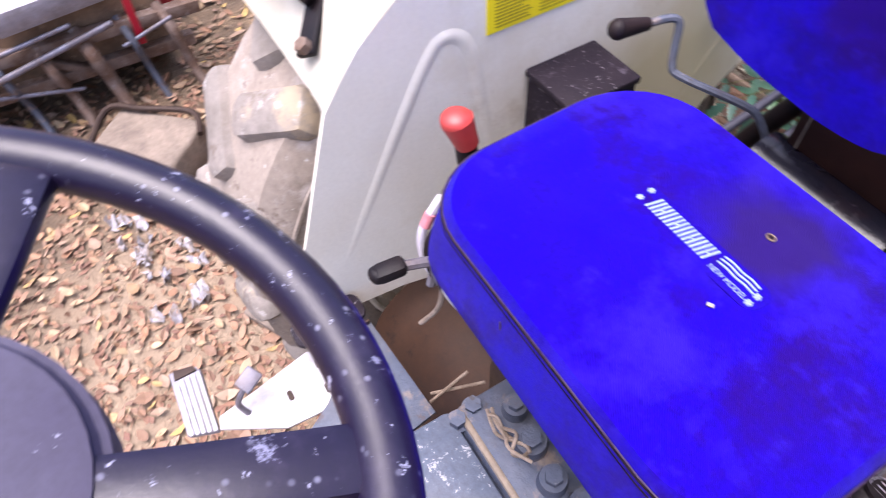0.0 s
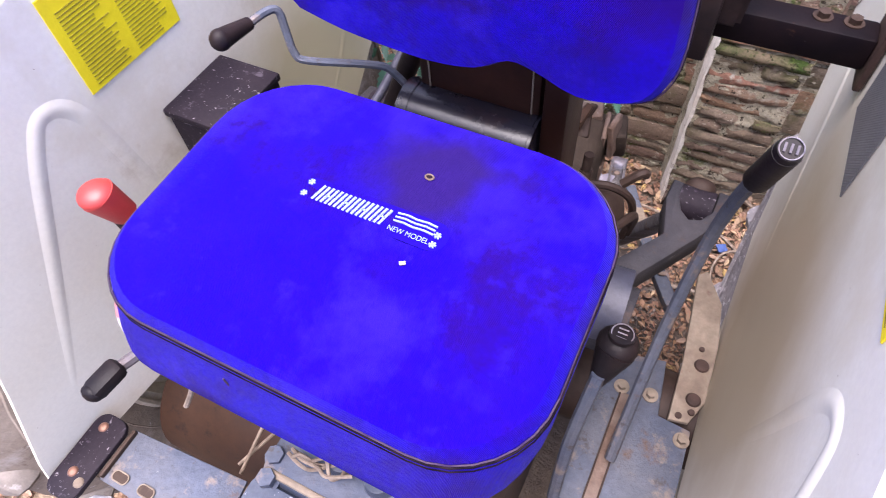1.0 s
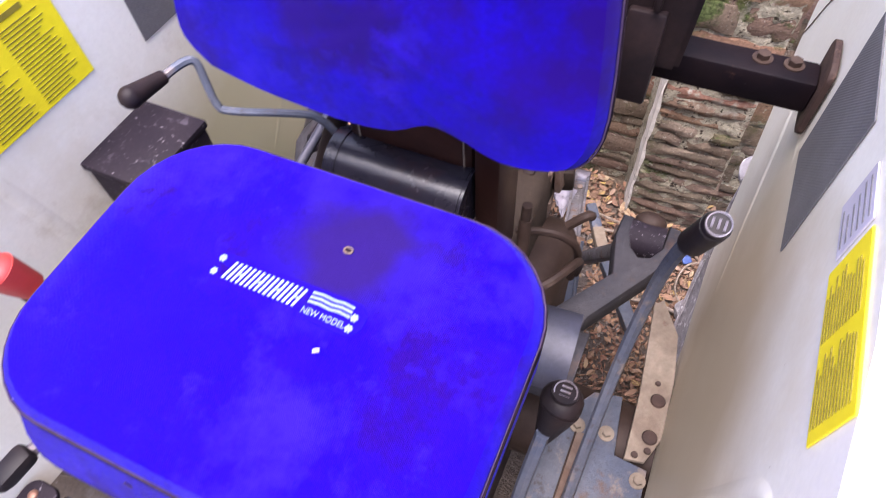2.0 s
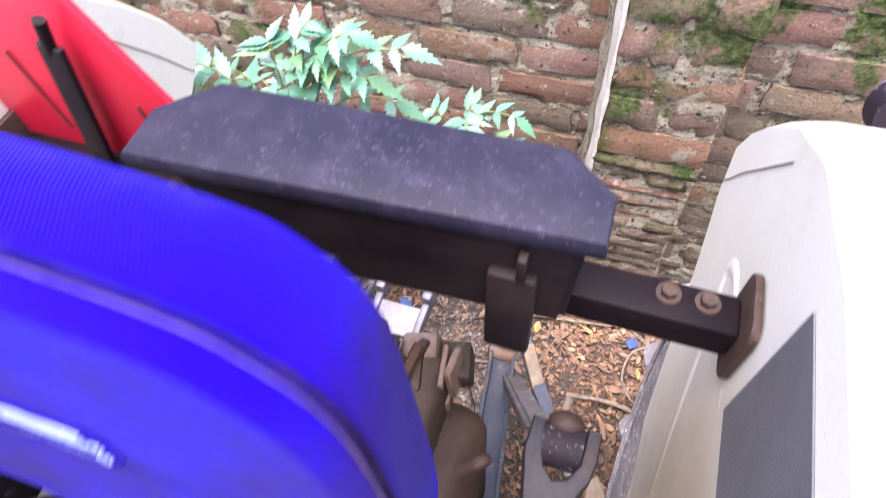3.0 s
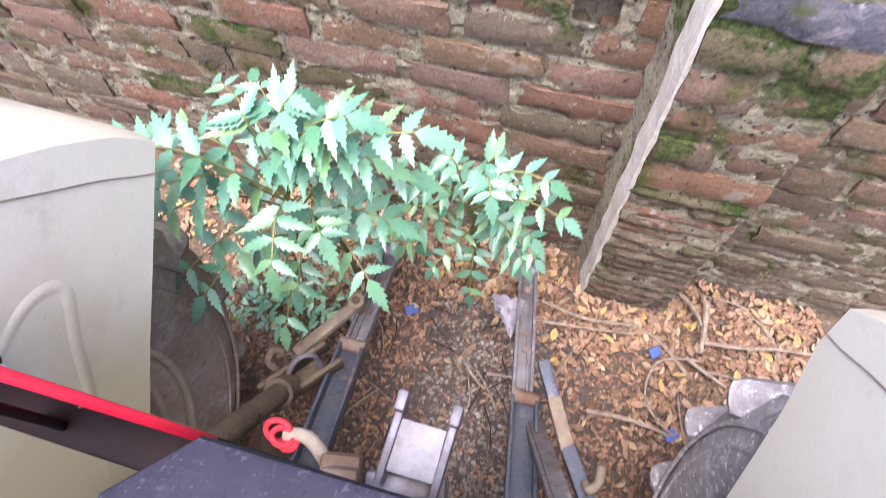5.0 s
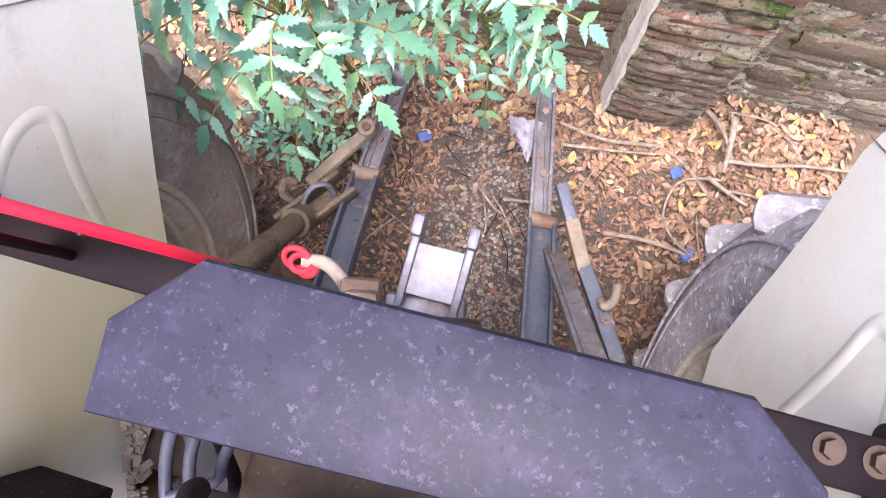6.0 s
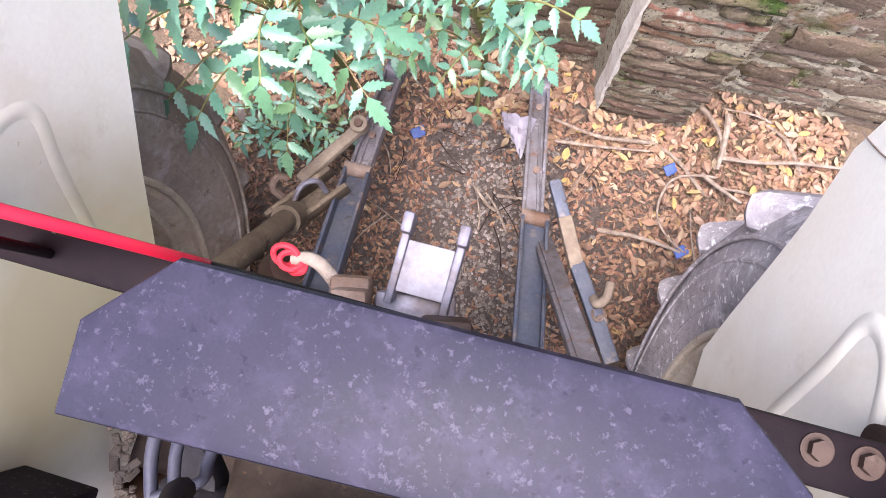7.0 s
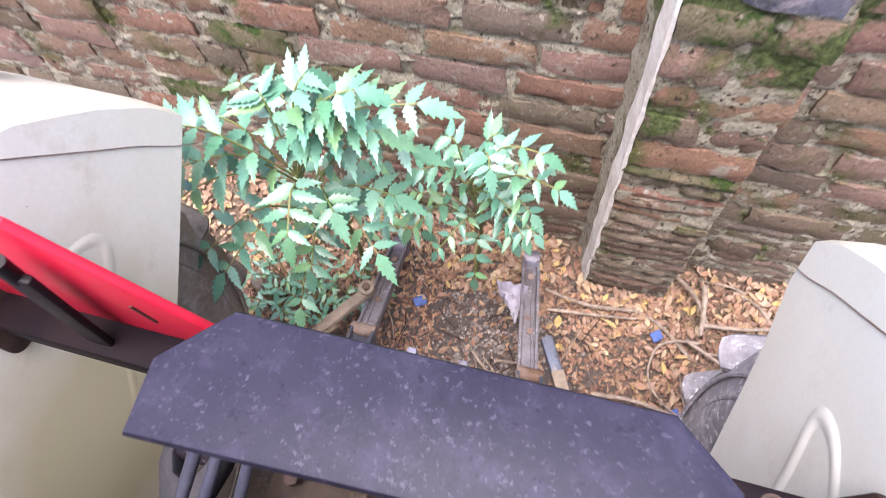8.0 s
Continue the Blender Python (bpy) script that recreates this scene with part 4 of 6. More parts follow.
for k in (-1, 0, 1):
    rod(gr, (0.003, 0.489 + 0.006 * k, 0.967), (0.015, 0.489 + 0.006 * k, 0.967), 0.001, sides=6)
part("knob_print", gr, "bare", gl_ob)

# ---- transmission, plates and hydraulics under the seat
house = B()
box(house, (0.36, 0.58, 0.40), (TX, 0.56, 0.62), bevel=0.04, segments=3)
part("gear_housing", house, "dark", tractor, "oily cast gear housing")
lift_case = B()
box(lift_case, (0.27, 0.34, 0.19), (TX - 0.015, 0.70, 0.85), bevel=0.03, segments=3)
part("lift_housing", lift_case, "castdust", tractor, "oily cast lift housing")
axle = B()
rod(axle, (-0.80, 0.60, 0.56), (0.33, 0.60, 0.56), 0.075, sides=20)
part("axle", axle, "dark", tractor)
brake = B()
rod(brake, (-0.70, 0.36, 0.45), (-0.40, 0.36, 0.45), 0.175, sides=36)
part("brake_housing", brake, "oilbrown", tractor, "brown oily brake housing")
boss = B()
rod(boss, (-0.07, 0.58, 0.86), (0.0, 0.585, 0.86), 0.058, sides=24)
part("lift_shaft", boss, "pipe", tractor)
def fork_outline(x, s):
    """A lift arm from above: a broad bar widening into two prongs."""
    pts = [(-0.062, 0.585), (-0.008, 0.585), (0.002, 0.645), (0.062, 0.733), (0.083, 0.772), (0.088, 0.800), (0.088, 0.838), (0.070, 0.840), (0.068, 0.790), (0.056, 0.768), (0.040, 0.762), (0.026, 0.776), (0.020, 0.795), (0.018, 0.836), (0.000, 0.838), (-0.002, 0.790), (0.012, 0.722), (-0.052, 0.638)]
    return [(x + s * u, v) for u, v in pts]


for s in (1, -1):
    arm = B()
    x = TX + s * 0.235
    prism(arm, fork_outline(x, s), "z", 0.815, 0.862, 0.007)
    for v in arm.verts:
        v.co.z += 0.03 * math.sin((v.co.y - 0.58) * 9.0) - 0.01
    arm_ob = part("lift_arm", arm, "castiron", tractor, "cast lift arm with forked end")
    pin = B()
    rod(pin, (x - 0.006 * s, 0.812, 0.852), (x + 0.094 * s, 0.812, 0.852), 0.012, sides=16)
    part("pin", pin, "dark", arm_ob)
    eye_b = B()
    rod(eye_b, (x + 0.016 * s, 0.812, 0.854), (x + 0.068 * s, 0.812, 0.854), 0.028, sides=22)
    part("rod_eye", eye_b, "case", arm_ob)
    ball_b = B()
    ball(ball_b, (x + 0.042 * s, 0.838, 0.868), 0.022, (1.1, 0.8, 0.7))
    part("rod_cap", ball_b, "dark", arm_ob)
    hub_b = B()
    rod(hub_b, (x - 0.070 * s, 0.575, 0.845), (x + 0.012 * s, 0.575, 0.845), 0.052, sides=28)
    part("arm_hub", hub_b, "castiron", arm_ob)
hose = B()
tube(hose, curve_points([(-0.09, 0.57, 0.97), (-0.05, 0.60, 1.0), (-0.03, 0.66, 0.97), (-0.035, 0.70, 0.88)], 5), 0.006)
part("oil_pipe", hose, "dark", tractor)
# tail lamps on the mudguards
for x, lens_mat in ((-0.80, "red"), (0.27, "film")):
    mount = B()
    rod(mount, (x, 1.10, 1.17), (x, 1.105, 1.205), 0.008)
    rod(mount, (x, 1.085, 1.225), (x, 1.115, 1.215), 0.030, 0.033, 20)
    lamp_ob = part("tail_lamp", mount, "case", tractor, "small tail lamp on a stalk")
    lens = B()
    rod(lens, (x, 1.115, 1.215), (x, 1.135, 1.208), 0.031, 0.024, 20)
    part("lens", lens, lens_mat, lamp_ob)
    if x < -0.5:
        rag = B()
        ball(rag, (x + 0.005, 1.115, 1.235), 0.036, (1, 0.7, 1.0), sides=14)
        for v in rag.verts:
            v.co += Vector((0.012, 0.012, 0.012)) * noise.noise(v.co * 40)
        part("rag", rag, "red", lamp_ob, "red cloth tied round the lamp")
# platform plates
lp = B()
prism(lp, [(-0.576, 0.158), (-0.382, 0.171), (-0.362, 0.03), (-0.362, -0.06), (-0.42, -0.06), (-0.48, 0.04), (-0.52, 0.082), (-0.574, 0.082)], "z", 0.757, 0.765, 0.002)
plate_l = part("floor_plate", lp, "steel", tractor, "grey-blue slotted floor plate")
lip = B()
plank(lip, (-0.571, 0.157, 0.768), (-0.571, 0.085, 0.768), 0.006, 0.010, 0.002)
part("raised_edge", lip, "dark", plate_l)
for x, y in ((-0.546, 0.097), (-0.500, 0.098), (-0.456, 0.096), (-0.412, 0.096)):
    sl = B()
    prism(sl, rounded(x - 0.012, x + 0.012, y - 0.006, y + 0.006, 0.0055, 4), "z", 0.766, 0.7672)
    part("slot", sl, "dark", plate_l)
    rim_ = B()
    tube(rim_, [(u, v, 0.767) for u, v in rounded(x - 0.013, x + 0.013, y - 0.007, y + 0.007, 0.0065, 4)], 0.0011, 5, closed=True)
    part("slot_edge", rim_, "tanstrip", plate_l)
rp = B()
prism(rp, [(0.0, 0.30), (0.0, 0.562), (0.048, 0.639), (0.093, 0.649), (0.106, 0.552), (0.158, 0.548), (0.162, 0.45), (0.162, 0.30)], "z", 0.643, 0.650, 0.002)
plate_r = part("floor_plate", rp, "steel", tractor, "grey-blue floor plate with bolts")
gv = B()
prism(gv, rounded(0.041, 0.059, 0.33, 0.565, 0.008, 4), "z", 0.6505, 0.652)
part("lever_slot", gv, "rust", plate_r, "rusty lever slot")
for dx in (0.040, 0.060):
    gvr = B()
    plank(gvr, (dx, 0.34, 0.653), (dx, 0.562, 0.653), 0.003, 0.005, 0.001)
    part("slot_edge", gvr, "dark", plate_r)
for x, y in ((0.039, 0.574), (0.085, 0.579), (0.148, 0.527)):
    bo = B()
    rod(bo, (x, y, 0.650), (x, y, 0.6525), 0.0125, sides=20)
    rod(bo, (x, y, 0.652), (x, y, 0.661), 0.0075, sides=6)
    part("bolt", bo, "tanstrip", plate_r)
br = B()
prism(br, [(0.120, 0.550), (0.150, 0.556), (0.166, 0.600), (0.163, 0.703), (0.150, 0.790), (0.112, 0.850), (0.098, 0.835), (0.106, 0.760), (0.116, 0.66)], "z", 0.647, 0.657, 0.002)
strip_r = part("mudguard_bracket", br, "tanstrip", tractor, "pale rusty bracket strip with dark bolts")
for x, y, r in ((0.146, 0.661, 0.013), (0.148, 0.597, 0.013), (0.133, 0.562, 0.006), (0.139, 0.69, 0.005), (0.150, 0.575, 0.006)):
    ho = B()
    rod(ho, (x, y, 0.656), (x, y, 0.6600), r, r * 0.8, sides=18)
    part("bolt_head", ho, "rustdark", strip_r, "dark rusty bolt head")
tk = B()
prism(tk, rounded(-0.632, -0.577, 0.038, 0.160, 0.018, 5), "z", 0.767, 0.778, 0.003)
corner = part("corner_bracket", tk, "case", tractor, "dark riveted corner bracket")
for x, y, m in ((-0.612, 0.140, "copper"), (-0.606, 0.074, "copper"), (-0.587, 0.066, "tanstrip")):
    rv = B()
    ball(rv, (x, y, 0.778), 0.0075, (1, 1, 0.5), sides=12)
    part("rivet", rv, m, corner)
gear_top = B()
box(gear_top, (0.25, 0.30, 0.07), (-0.232, 0.03, 0.785), bevel=0.010)
part("tunnel_top", gear_top, "flaked", tractor, "grey-blue tunnel top with flaking paint")
gear_rear = B()
box(gear_rear, (0.26, 0.11, 0.09), (-0.225, 0.235, 0.78), bevel=0.016)
part("gear_cover", gear_rear, "steel", tractor, "grey-blue cast gear cover")
rim_cast = B()
plank(rim_cast, (-0.345, 0.190, 0.821), (-0.12, 0.19, 0.821), 0.010, 0.012, 0.004)
part("cover_flange", rim_cast, "tanstrip", tractor)
for gx, gy, gr_ in ((-0.305, 0.255, 0.022), (-0.255, 0.245, 0.028), (-0.20, 0.24, 0.024), (-0.155, 0.255, 0.026)):
    gear_boss = B()
    rod(gear_boss, (gx, gy, 0.80), (gx, gy, 0.845), gr_, gr_ * 0.75, sides=18)
    rod(gear_boss, (gx, gy, 0.845), (gx, gy, 0.855), gr_ * 0.5, sides=6)
    part("cover_boss", gear_boss, "steel", tractor)
pd = B()
prism(pd, [(-0.700, -0.168), (-0.690, -0.124), (-0.676, -0.119), (-0.560, -0.126), (-0.578, -0.172)], "z", 0.690, 0.701, 0.002)
pedal = part("pedal", pd, "alu", tractor, "bare pale ribbed pedal plate")
for i in range(5):
    rb = B()
    plank(rb, (-0.676 if i else -0.668, -0.161 + 0.0095 * i, 0.703), (-0.572 + 0.003 * i, -0.165 + 0.0090 * i, 0.703), 0.0062, 0.006, 0.002)
    part("rib", rb, "pale", pedal)
pad = B()
prism(pad, [(-0.699, -0.160), (-0.691, -0.127), (-0.680, -0.124), (-0.680, -0.162)], "z", 0.7015, 0.705, 0.001)
part("rubber_patch", pad, "dark", pedal, "dark worn patch")
fp = B()
prism(fp, [(-0.560, -0.124), (-0.582, -0.118), (-0.591, -0.066), (-0.614, 0.048), (-0.604, 0.060), (-0.580, 0.070), (-0.514, 0.058), (-0.500, 0.045), (-0.505, -0.03)], "z", 0.697, 0.703, 0.002)
foot_ob = part("foot_rest", fp, "pale", tractor, "pale slotted foot plate")
for x, y in ((-0.553, -0.006), (-0.533, 0.052), (-0.582, 0.055)):
    sl = B()
    prism(sl, rounded(x - 0.009, x + 0.009, y - 0.0045, y + 0.0045, 0.004, 4), "z", 0.7035, 0.705)
    part("foot_slot", sl, "dark", foot_ob)

# steering wheel
wheel = B()
WC, WR = Vector((-0.205, -0.126, 1.435)), 0.187
WU, WV = Vector((math.cos(-0.098), 0, math.sin(-0.098))), Vector((0, math.cos(0.314), -math.sin(0.314)))
WN = WU.cross(WV).normalized()


def on_wheel(degrees_, r, h=0.0):
    return WC + WU * (r * math.cos(radians(degrees_))) + WV * (r * math.sin(radians(degrees_))) + WN * h


tube(wheel, [on_wheel(a, WR) for a in np.linspace(0, 360, 72, endpoint=False)], 0.0155, 14, closed=True)
wheel_ob = part("steering_wheel", wheel, "wheelblack", tractor, "worn black plastic steering wheel")
for a in (73, 153, 273):
    sp = B()
    plank(sp, on_wheel(a, 0.06, -0.006), on_wheel(a, WR - 0.004), 0.034, 0.016, 0.006, up=WN)
    part("spoke", sp, "wheelblack", wheel_ob)
hub = B()
rod(hub, WC - WN * 0.025, WC + WN * 0.004, 0.086, 0.080, 40)
bmesh.ops.bevel(hub, geom=[e for e in hub.edges if len(e.link_faces) == 2 and e.calc_face_angle(0) > 1.0], offset=0.006, segments=3, affect="EDGES")
part("hub", hub, "hubdust", wheel_ob, "dusty black hub cover")
sc = B()
rod(sc, WC - WN * 0.02, (-0.22, -0.30, 0.75), 0.025)
part("steering_column", sc, "black", tractor)

# rear wheels
AX_Y, AX_Z, TR = 0.60, 0.618, 0.618


def rear_wheel(x, out, skin, lug_skin, label):
    ty = B()
    prof = [(0.365, 0.05), (0.40, 0.02), (0.475, 0.0), (0.55, 0.012), (0.590, 0.045), (0.597, 0.16), (0.590, 0.275), (0.55, 0.308), (0.475, 0.32), (0.40, 0.30), (0.365, 0.27)]
    n = 56
    rings = [[ty.verts.new((x + out * w, AX_Y + r * math.cos(2 * math.pi * i / n), AX_Z + r * math.sin(2 * math.pi * i / n))) for r, w in prof] for i in range(n)]
    for i in range(n):
        a, b = rings[i], rings[(i + 1) % n]
        for k in range(len(prof)):
            k2 = (k + 1) % len(prof)
            ty.faces.new((a[k], a[k2], b[k2], b[k]))
    tyre = part("tyre", ty, skin, tractor, label)
    for i in range(17):
        for half in (0, 1):
            a = 2 * math.pi * (i + 0.5 * half + 0.25) / 17
            lug = B()
            c0, c1 = (0.004 if out > 0 else 0.030, 0.17) if half == 0 else (0.316, 0.15)
            da = 0.20
            p0 = Vector((x + out * c0, AX_Y + 0.574 * math.cos(a), AX_Z + 0.574 * math.sin(a)))
            p1 = Vector((x + out * c1, AX_Y + 0.588 * math.cos(a + da), AX_Z + 0.588 * math.sin(a + da)))
            nrm = Vector((0, math.cos(a + da / 2), math.sin(a + da / 2)))
            plank(lug, p0, p1, 0.082, 0.070, 0.026, up=nrm)
            part("lug", lug, lug_skin, tyre)
    for r in (0.435, 0.500, 0.535):
        band = B()
        tube(band, [(x + out * (0.014 if r < 0.45 else 0.004), AX_Y + r * math.cos(a), AX_Z + r * math.sin(a)) for a in np.linspace(0, 2 * math.pi, 56, endpoint=False)], 0.0042, 6, closed=True)
        part("sidewall_ring", band, skin, tyre)
    rm = B()
    prof2 = [(0.372, 0.05), (0.388, 0.03), (0.372, 0.03), (0.348, 0.06), (0.338, 0.15), (0.27, 0.16), (0.14, 0.12), (0.10, 0.10), (0.0, 0.10)]
    rings = [[rm.verts.new((x + out * w, AX_Y + r * math.cos(2 * math.pi * i / n), AX_Z + r * math.sin(2 * math.pi * i / n))) for r, w in prof2] for i in range(n)]
    for i in range(n):
        a, b = rings[i], rings[(i + 1) % n]
        for k in range(len(prof2) - 1):
            rm.faces.new((a[k], a[k + 1], b[k + 1], b[k]))
    bmesh.ops.remove_doubles(rm, verts=rm.verts, dist=0.0005)
    rim_ob = part("rim", rm, "rim", tyre, "cream wheel rim, stained with rust")
    for r, w in ((0.392, 0.026), (0.352, 0.056)):
        lipb = B()
        tube(lipb, [(x + out * w, AX_Y + r * math.cos(a), AX_Z + r * math.sin(a)) for a in np.linspace(0, 2 * math.pi, 56, endpoint=False)], 0.008, 8, closed=True)
        part("rim_lip", lipb, "rim", rim_ob)


rear_wheel(L_IN - 0.100, -1, "rubber", "lug", "dusty brown-grey farm tyre with deep lugs")
rear_wheel(R_IN + 0.016, 1, "rubberpale", "rubberpale", "farm tyre greyed over with dust and cobweb, coloured as sunlit")

# three-point linkage
for tip, joint, root, s in (((-0.532, 1.450, 0.150), (-0.512, 1.165, 0.280), (-0.455, 0.72, 0.54), -1), ((-0.172, 1.495, 0.150), (-0.112, 1.155, 0.290), (-0.045, 0.72, 0.54), 1)):
    tip, joint, root = Vector(tip), Vector(joint), Vector(root)
    front = B()
    plank(front, joint - (tip - joint) * 0.12, tip, 0.040, 0.012, 0.003)
    for off in (-0.020, 0.020):
        plank(front, joint + Vector((off, -0.03, 0.012)), tip + Vector((off, 0, 0.012)), 0.008, 0.030, 0.002)
    plank(front, joint + Vector((0.006 * s, 0, 0.010)), tip + Vector((0.006 * s, -0.02, 0.010)), 0.006, 0.010, 0.002)
    link = part("lower_link", front, "linksteel", tractor, "worn grey channel-section lower link")
    rear = B()
    plank(rear, root, joint + (tip - joint) * 0.06, 0.050, 0.016, 0.003)
    for off in (-0.026, 0.026):
        plank(rear, root + Vector((off, 0, 0.014)), joint + Vector((off, 0, 0.014)), 0.008, 0.040, 0.002)
    part("link_arm", rear, "steel", link, "dark blue-grey steel arm of the link")
    ear = B()
    rod(ear, joint + Vector((-0.030, 0, 0.022)), joint + Vector((0.030, 0, 0.022)), 0.016, sides=16)
    part("joint_pin", ear, "rust", link, "rusty joint pin")
    eye = B()
    rod(eye, tip + Vector((-0.022, 0.012, 0.0)), tip + Vector((0.022, 0.012, 0.0)), 0.026, sides=20)
    part("link_eye", eye, "bare", link)
    for k in (0.35, 0.85):
        bt = B()
        q = joint.lerp(tip, k) + Vector((0, 0, 0.006))
        rod(bt, q, q + Vector((0, 0, 0.008)), 0.009, sides=6)
        part("bolt", bt, "rust", link)
lr = B()
plank(lr, (-0.083, 1.112, 0.300), (0.030, 0.812, 0.825), 0.040, 0.022, 0.004)
plank(lr, (-0.093, 1.113, 0.312), (0.020, 0.812, 0.837), 0.006, 0.012, 0.002)
part("lift_rod", lr, "linksteel", tractor, "flat blue-grey steel lift rod")
ll = B()
rod(ll, (-0.592, 1.035, 0.375), (-0.560, 0.812, 0.825), 0.022, sides=18)
rod(ll, (-0.590, 1.022, 0.400), (-0.588, 1.005, 0.435), 0.031, sides=18)
part("lift_rod", ll, "dustrod", tractor, "dark tubular lift rod")

bar2 = B()
plank(bar2, (-0.530, 1.268, 0.300), (-0.622, 1.105, 0.330), 0.029, 0.026, 0.009)
rod(bar2, (-0.534, 1.262, 0.300), (-0.534, 1.262, 0.326), 0.019, sides=16)
bar_ob = part("stabiliser_bar", bar2, "tanstrip", tractor, "brown rusty stabiliser bar with a bolted eye")
nut = B()
rod(nut, (-0.534, 1.262, 0.325), (-0.534, 1.262, 0.333), 0.010, sides=6)
part("nut", nut, "rust", bar_ob)
cle = B()
for off in (-0.022, 0.022):
    plank(cle, (-0.530 + off, 1.128 - off * 0.6, 0.355), (-0.632 + off, 0.995 - off * 0.6, 0.365), 0.012, 0.048, 0.004)
plank(cle, (-0.550, 1.10, 0.335), (-0.625, 1.00, 0.345), 0.040, 0.012, 0.003)
part("clevis", cle, "dustrod", tractor, "dusty forged clevis")
hookl = B()
tube(hookl, curve_points([(-0.640, 1.06, 0.33), (-0.662, 1.07, 0.36), (-0.655, 1.095, 0.375), (-0.640, 1.10, 0.36)], 4), 0.008, 8)
part("hook", hookl, "rust", tractor, "small rusty hook")
stp = B()
tube(stp, curve_points([(-0.590, 1.00, 0.375), (-0.592, 1.05, 0.41), (-0.578, 1.085, 0.425), (-0.555, 1.10, 0.415), (-0.545, 1.09, 0.375)], 5), 0.006, 8)
part("stirrup", stp, "bare", tractor, "bent steel stirrup")
hose2 = B()
tube(hose2, curve_points([(-0.455, 0.925, 0.715), (-0.42, 0.93, 0.72), (-0.385, 0.905, 0.70), (-0.375, 0.87, 0.64)], 5), 0.011, 10)
part("drain_hose", hose2, "rubber", tractor, "grey rubber hose")
bodyc = B()
rod(bodyc, (-0.495, 0.90, 0.66), (-0.465, 0.915, 0.70), 0.03, sides=20)
part("coupling_body", bodyc, "dark", tractor)
bar3 = B()
plank(bar3, (-0.095, 1.225, 0.385), (-0.05, 1.14, 0.39), 0.026, 0.024, 0.006)
part("check_link", bar3, "steel", tractor, "jointed check link")
bar4 = B()
plank(bar4, (-0.058, 1.155, 0.39), (-0.010, 1.06, 0.395), 0.028, 0.028, 0.004)
part("check_link", bar4, "tanstrip", tractor, "pale rusty check link")
bar5 = B()
plank(bar5, (-0.015, 1.072, 0.395), (0.09, 0.90, 0.42), 0.03, 0.026, 0.004)
part("check_link", bar5, "steel", tractor, "jointed check link")
hk2 = B()
tube(hk2, curve_points([(0.030, 1.010, 0.42), (0.036, 1.00, 0.44), (0.050, 1.015, 0.44), (0.052, 1.045, 0.435)], 5), 0.009, 10)
part("hook", hk2, "tanstrip", tractor, "rusty hook")
for k in range(5):
    chn = B()
    c = Vector((0.045 + 0.008 * k, 0.985 - 0.018 * k, 0.42 - 0.004 * k))
    tube(chn, [c + Vector((0.011 * math.cos(a), 0.014 * math.sin(a), 0.008 * math.sin(a) * (1 if k % 2 else -1))) for a in np.linspace(0, 2 * math.pi, 14, endpoint=False)], 0.0035, 6, closed=True)
    part("chain_link", chn, "rust", tractor)
# top-link bracket
for x in (-0.295, -0.215):
    ch = B()
    plank(ch, (x, 0.90, 0.74), (x + 0.004, 1.02, 0.762), 0.012, 0.03)
    box(ch, (0.016, 0.03, 0.04), (x + 0.004, 1.012, 0.772), (0, 0, 0), 0.004)
    part("bracket_cheek", ch, "bare", tractor, "bare steel top-link cheek")
web = B()
box(web, (0.07, 0.075, 0.006), (-0.254, 0.955, 0.755), (8, 0, 0), 0.002)
part("bracket_web", web, "alu", tractor)
for k, (dx, dy, dz, ra, rb_, tilt) in enumerate(((0.0, 0.0, 0.010, 0.020, 0.014, 0.6), (0.012, -0.006, 0.016, 0.016, 0.013, -0.4), (0.020, -0.012, 0.004, 0.015, 0.010, 0.9))):
    cl = B()
    tube(cl, [Vector((-0.466 + dx + ra * math.cos(a), 0.927 + dy + rb_ * math.sin(a), 0.712 + dz + tilt * 0.012 * math.sin(a + k))) for a in np.linspace(0, 2 * math.pi, 20, endpoint=False)], 0.0048, 8, closed=True)
    part("cord_loop", cl, "redcord", tractor, "red cord tied round the coupling")


# ---------------------------------------------------------------- plant
def leaf_shape(bm, base, way, up, length, width, bend):
    """A pointed leaflet with deep forward teeth, folded along its midrib and bent down towards the tip."""
    way, up = way.normalized(), up.normalized()
    side = way.cross(up).normalized()
    up = side.cross(way)
    pts = [(0.0, 0.05), (0.07, 0.34), (0.22, 0.92), (0.235, 0.62), (0.38, 1.0), (0.395, 0.62), (0.54, 0.86), (0.555, 0.48), (0.69, 0.60), (0.705, 0.30), (0.83, 0.30), (0.85, 0.16), (1.0, 0.0)]
    mid, left, right = [], [], []
    for t, w in pts:
        c = base + way * (t * length) - up * (bend * t * t * length)
        mid.append(bm.verts.new(c))
        lift_edge = up * (0.13 * w * width)
        left.append(bm.verts.new(c + side * (w * width / 2) + lift_edge) if w > 0 else mid[-1])
        right.append(bm.verts.new(c - side * (w * width / 2) + lift_edge) if w > 0 else mid[-1])
    for i in range(len(pts) - 1):
        for edge, flip in ((left, False), (right, True)):
            q = [mid[i], mid[i + 1], edge[i + 1], edge[i]]
            q = [v for k, v in enumerate(q) if v not in q[:k]]
            if len(q) > 2:
                bm.faces.new(q[::-1] if flip else q)


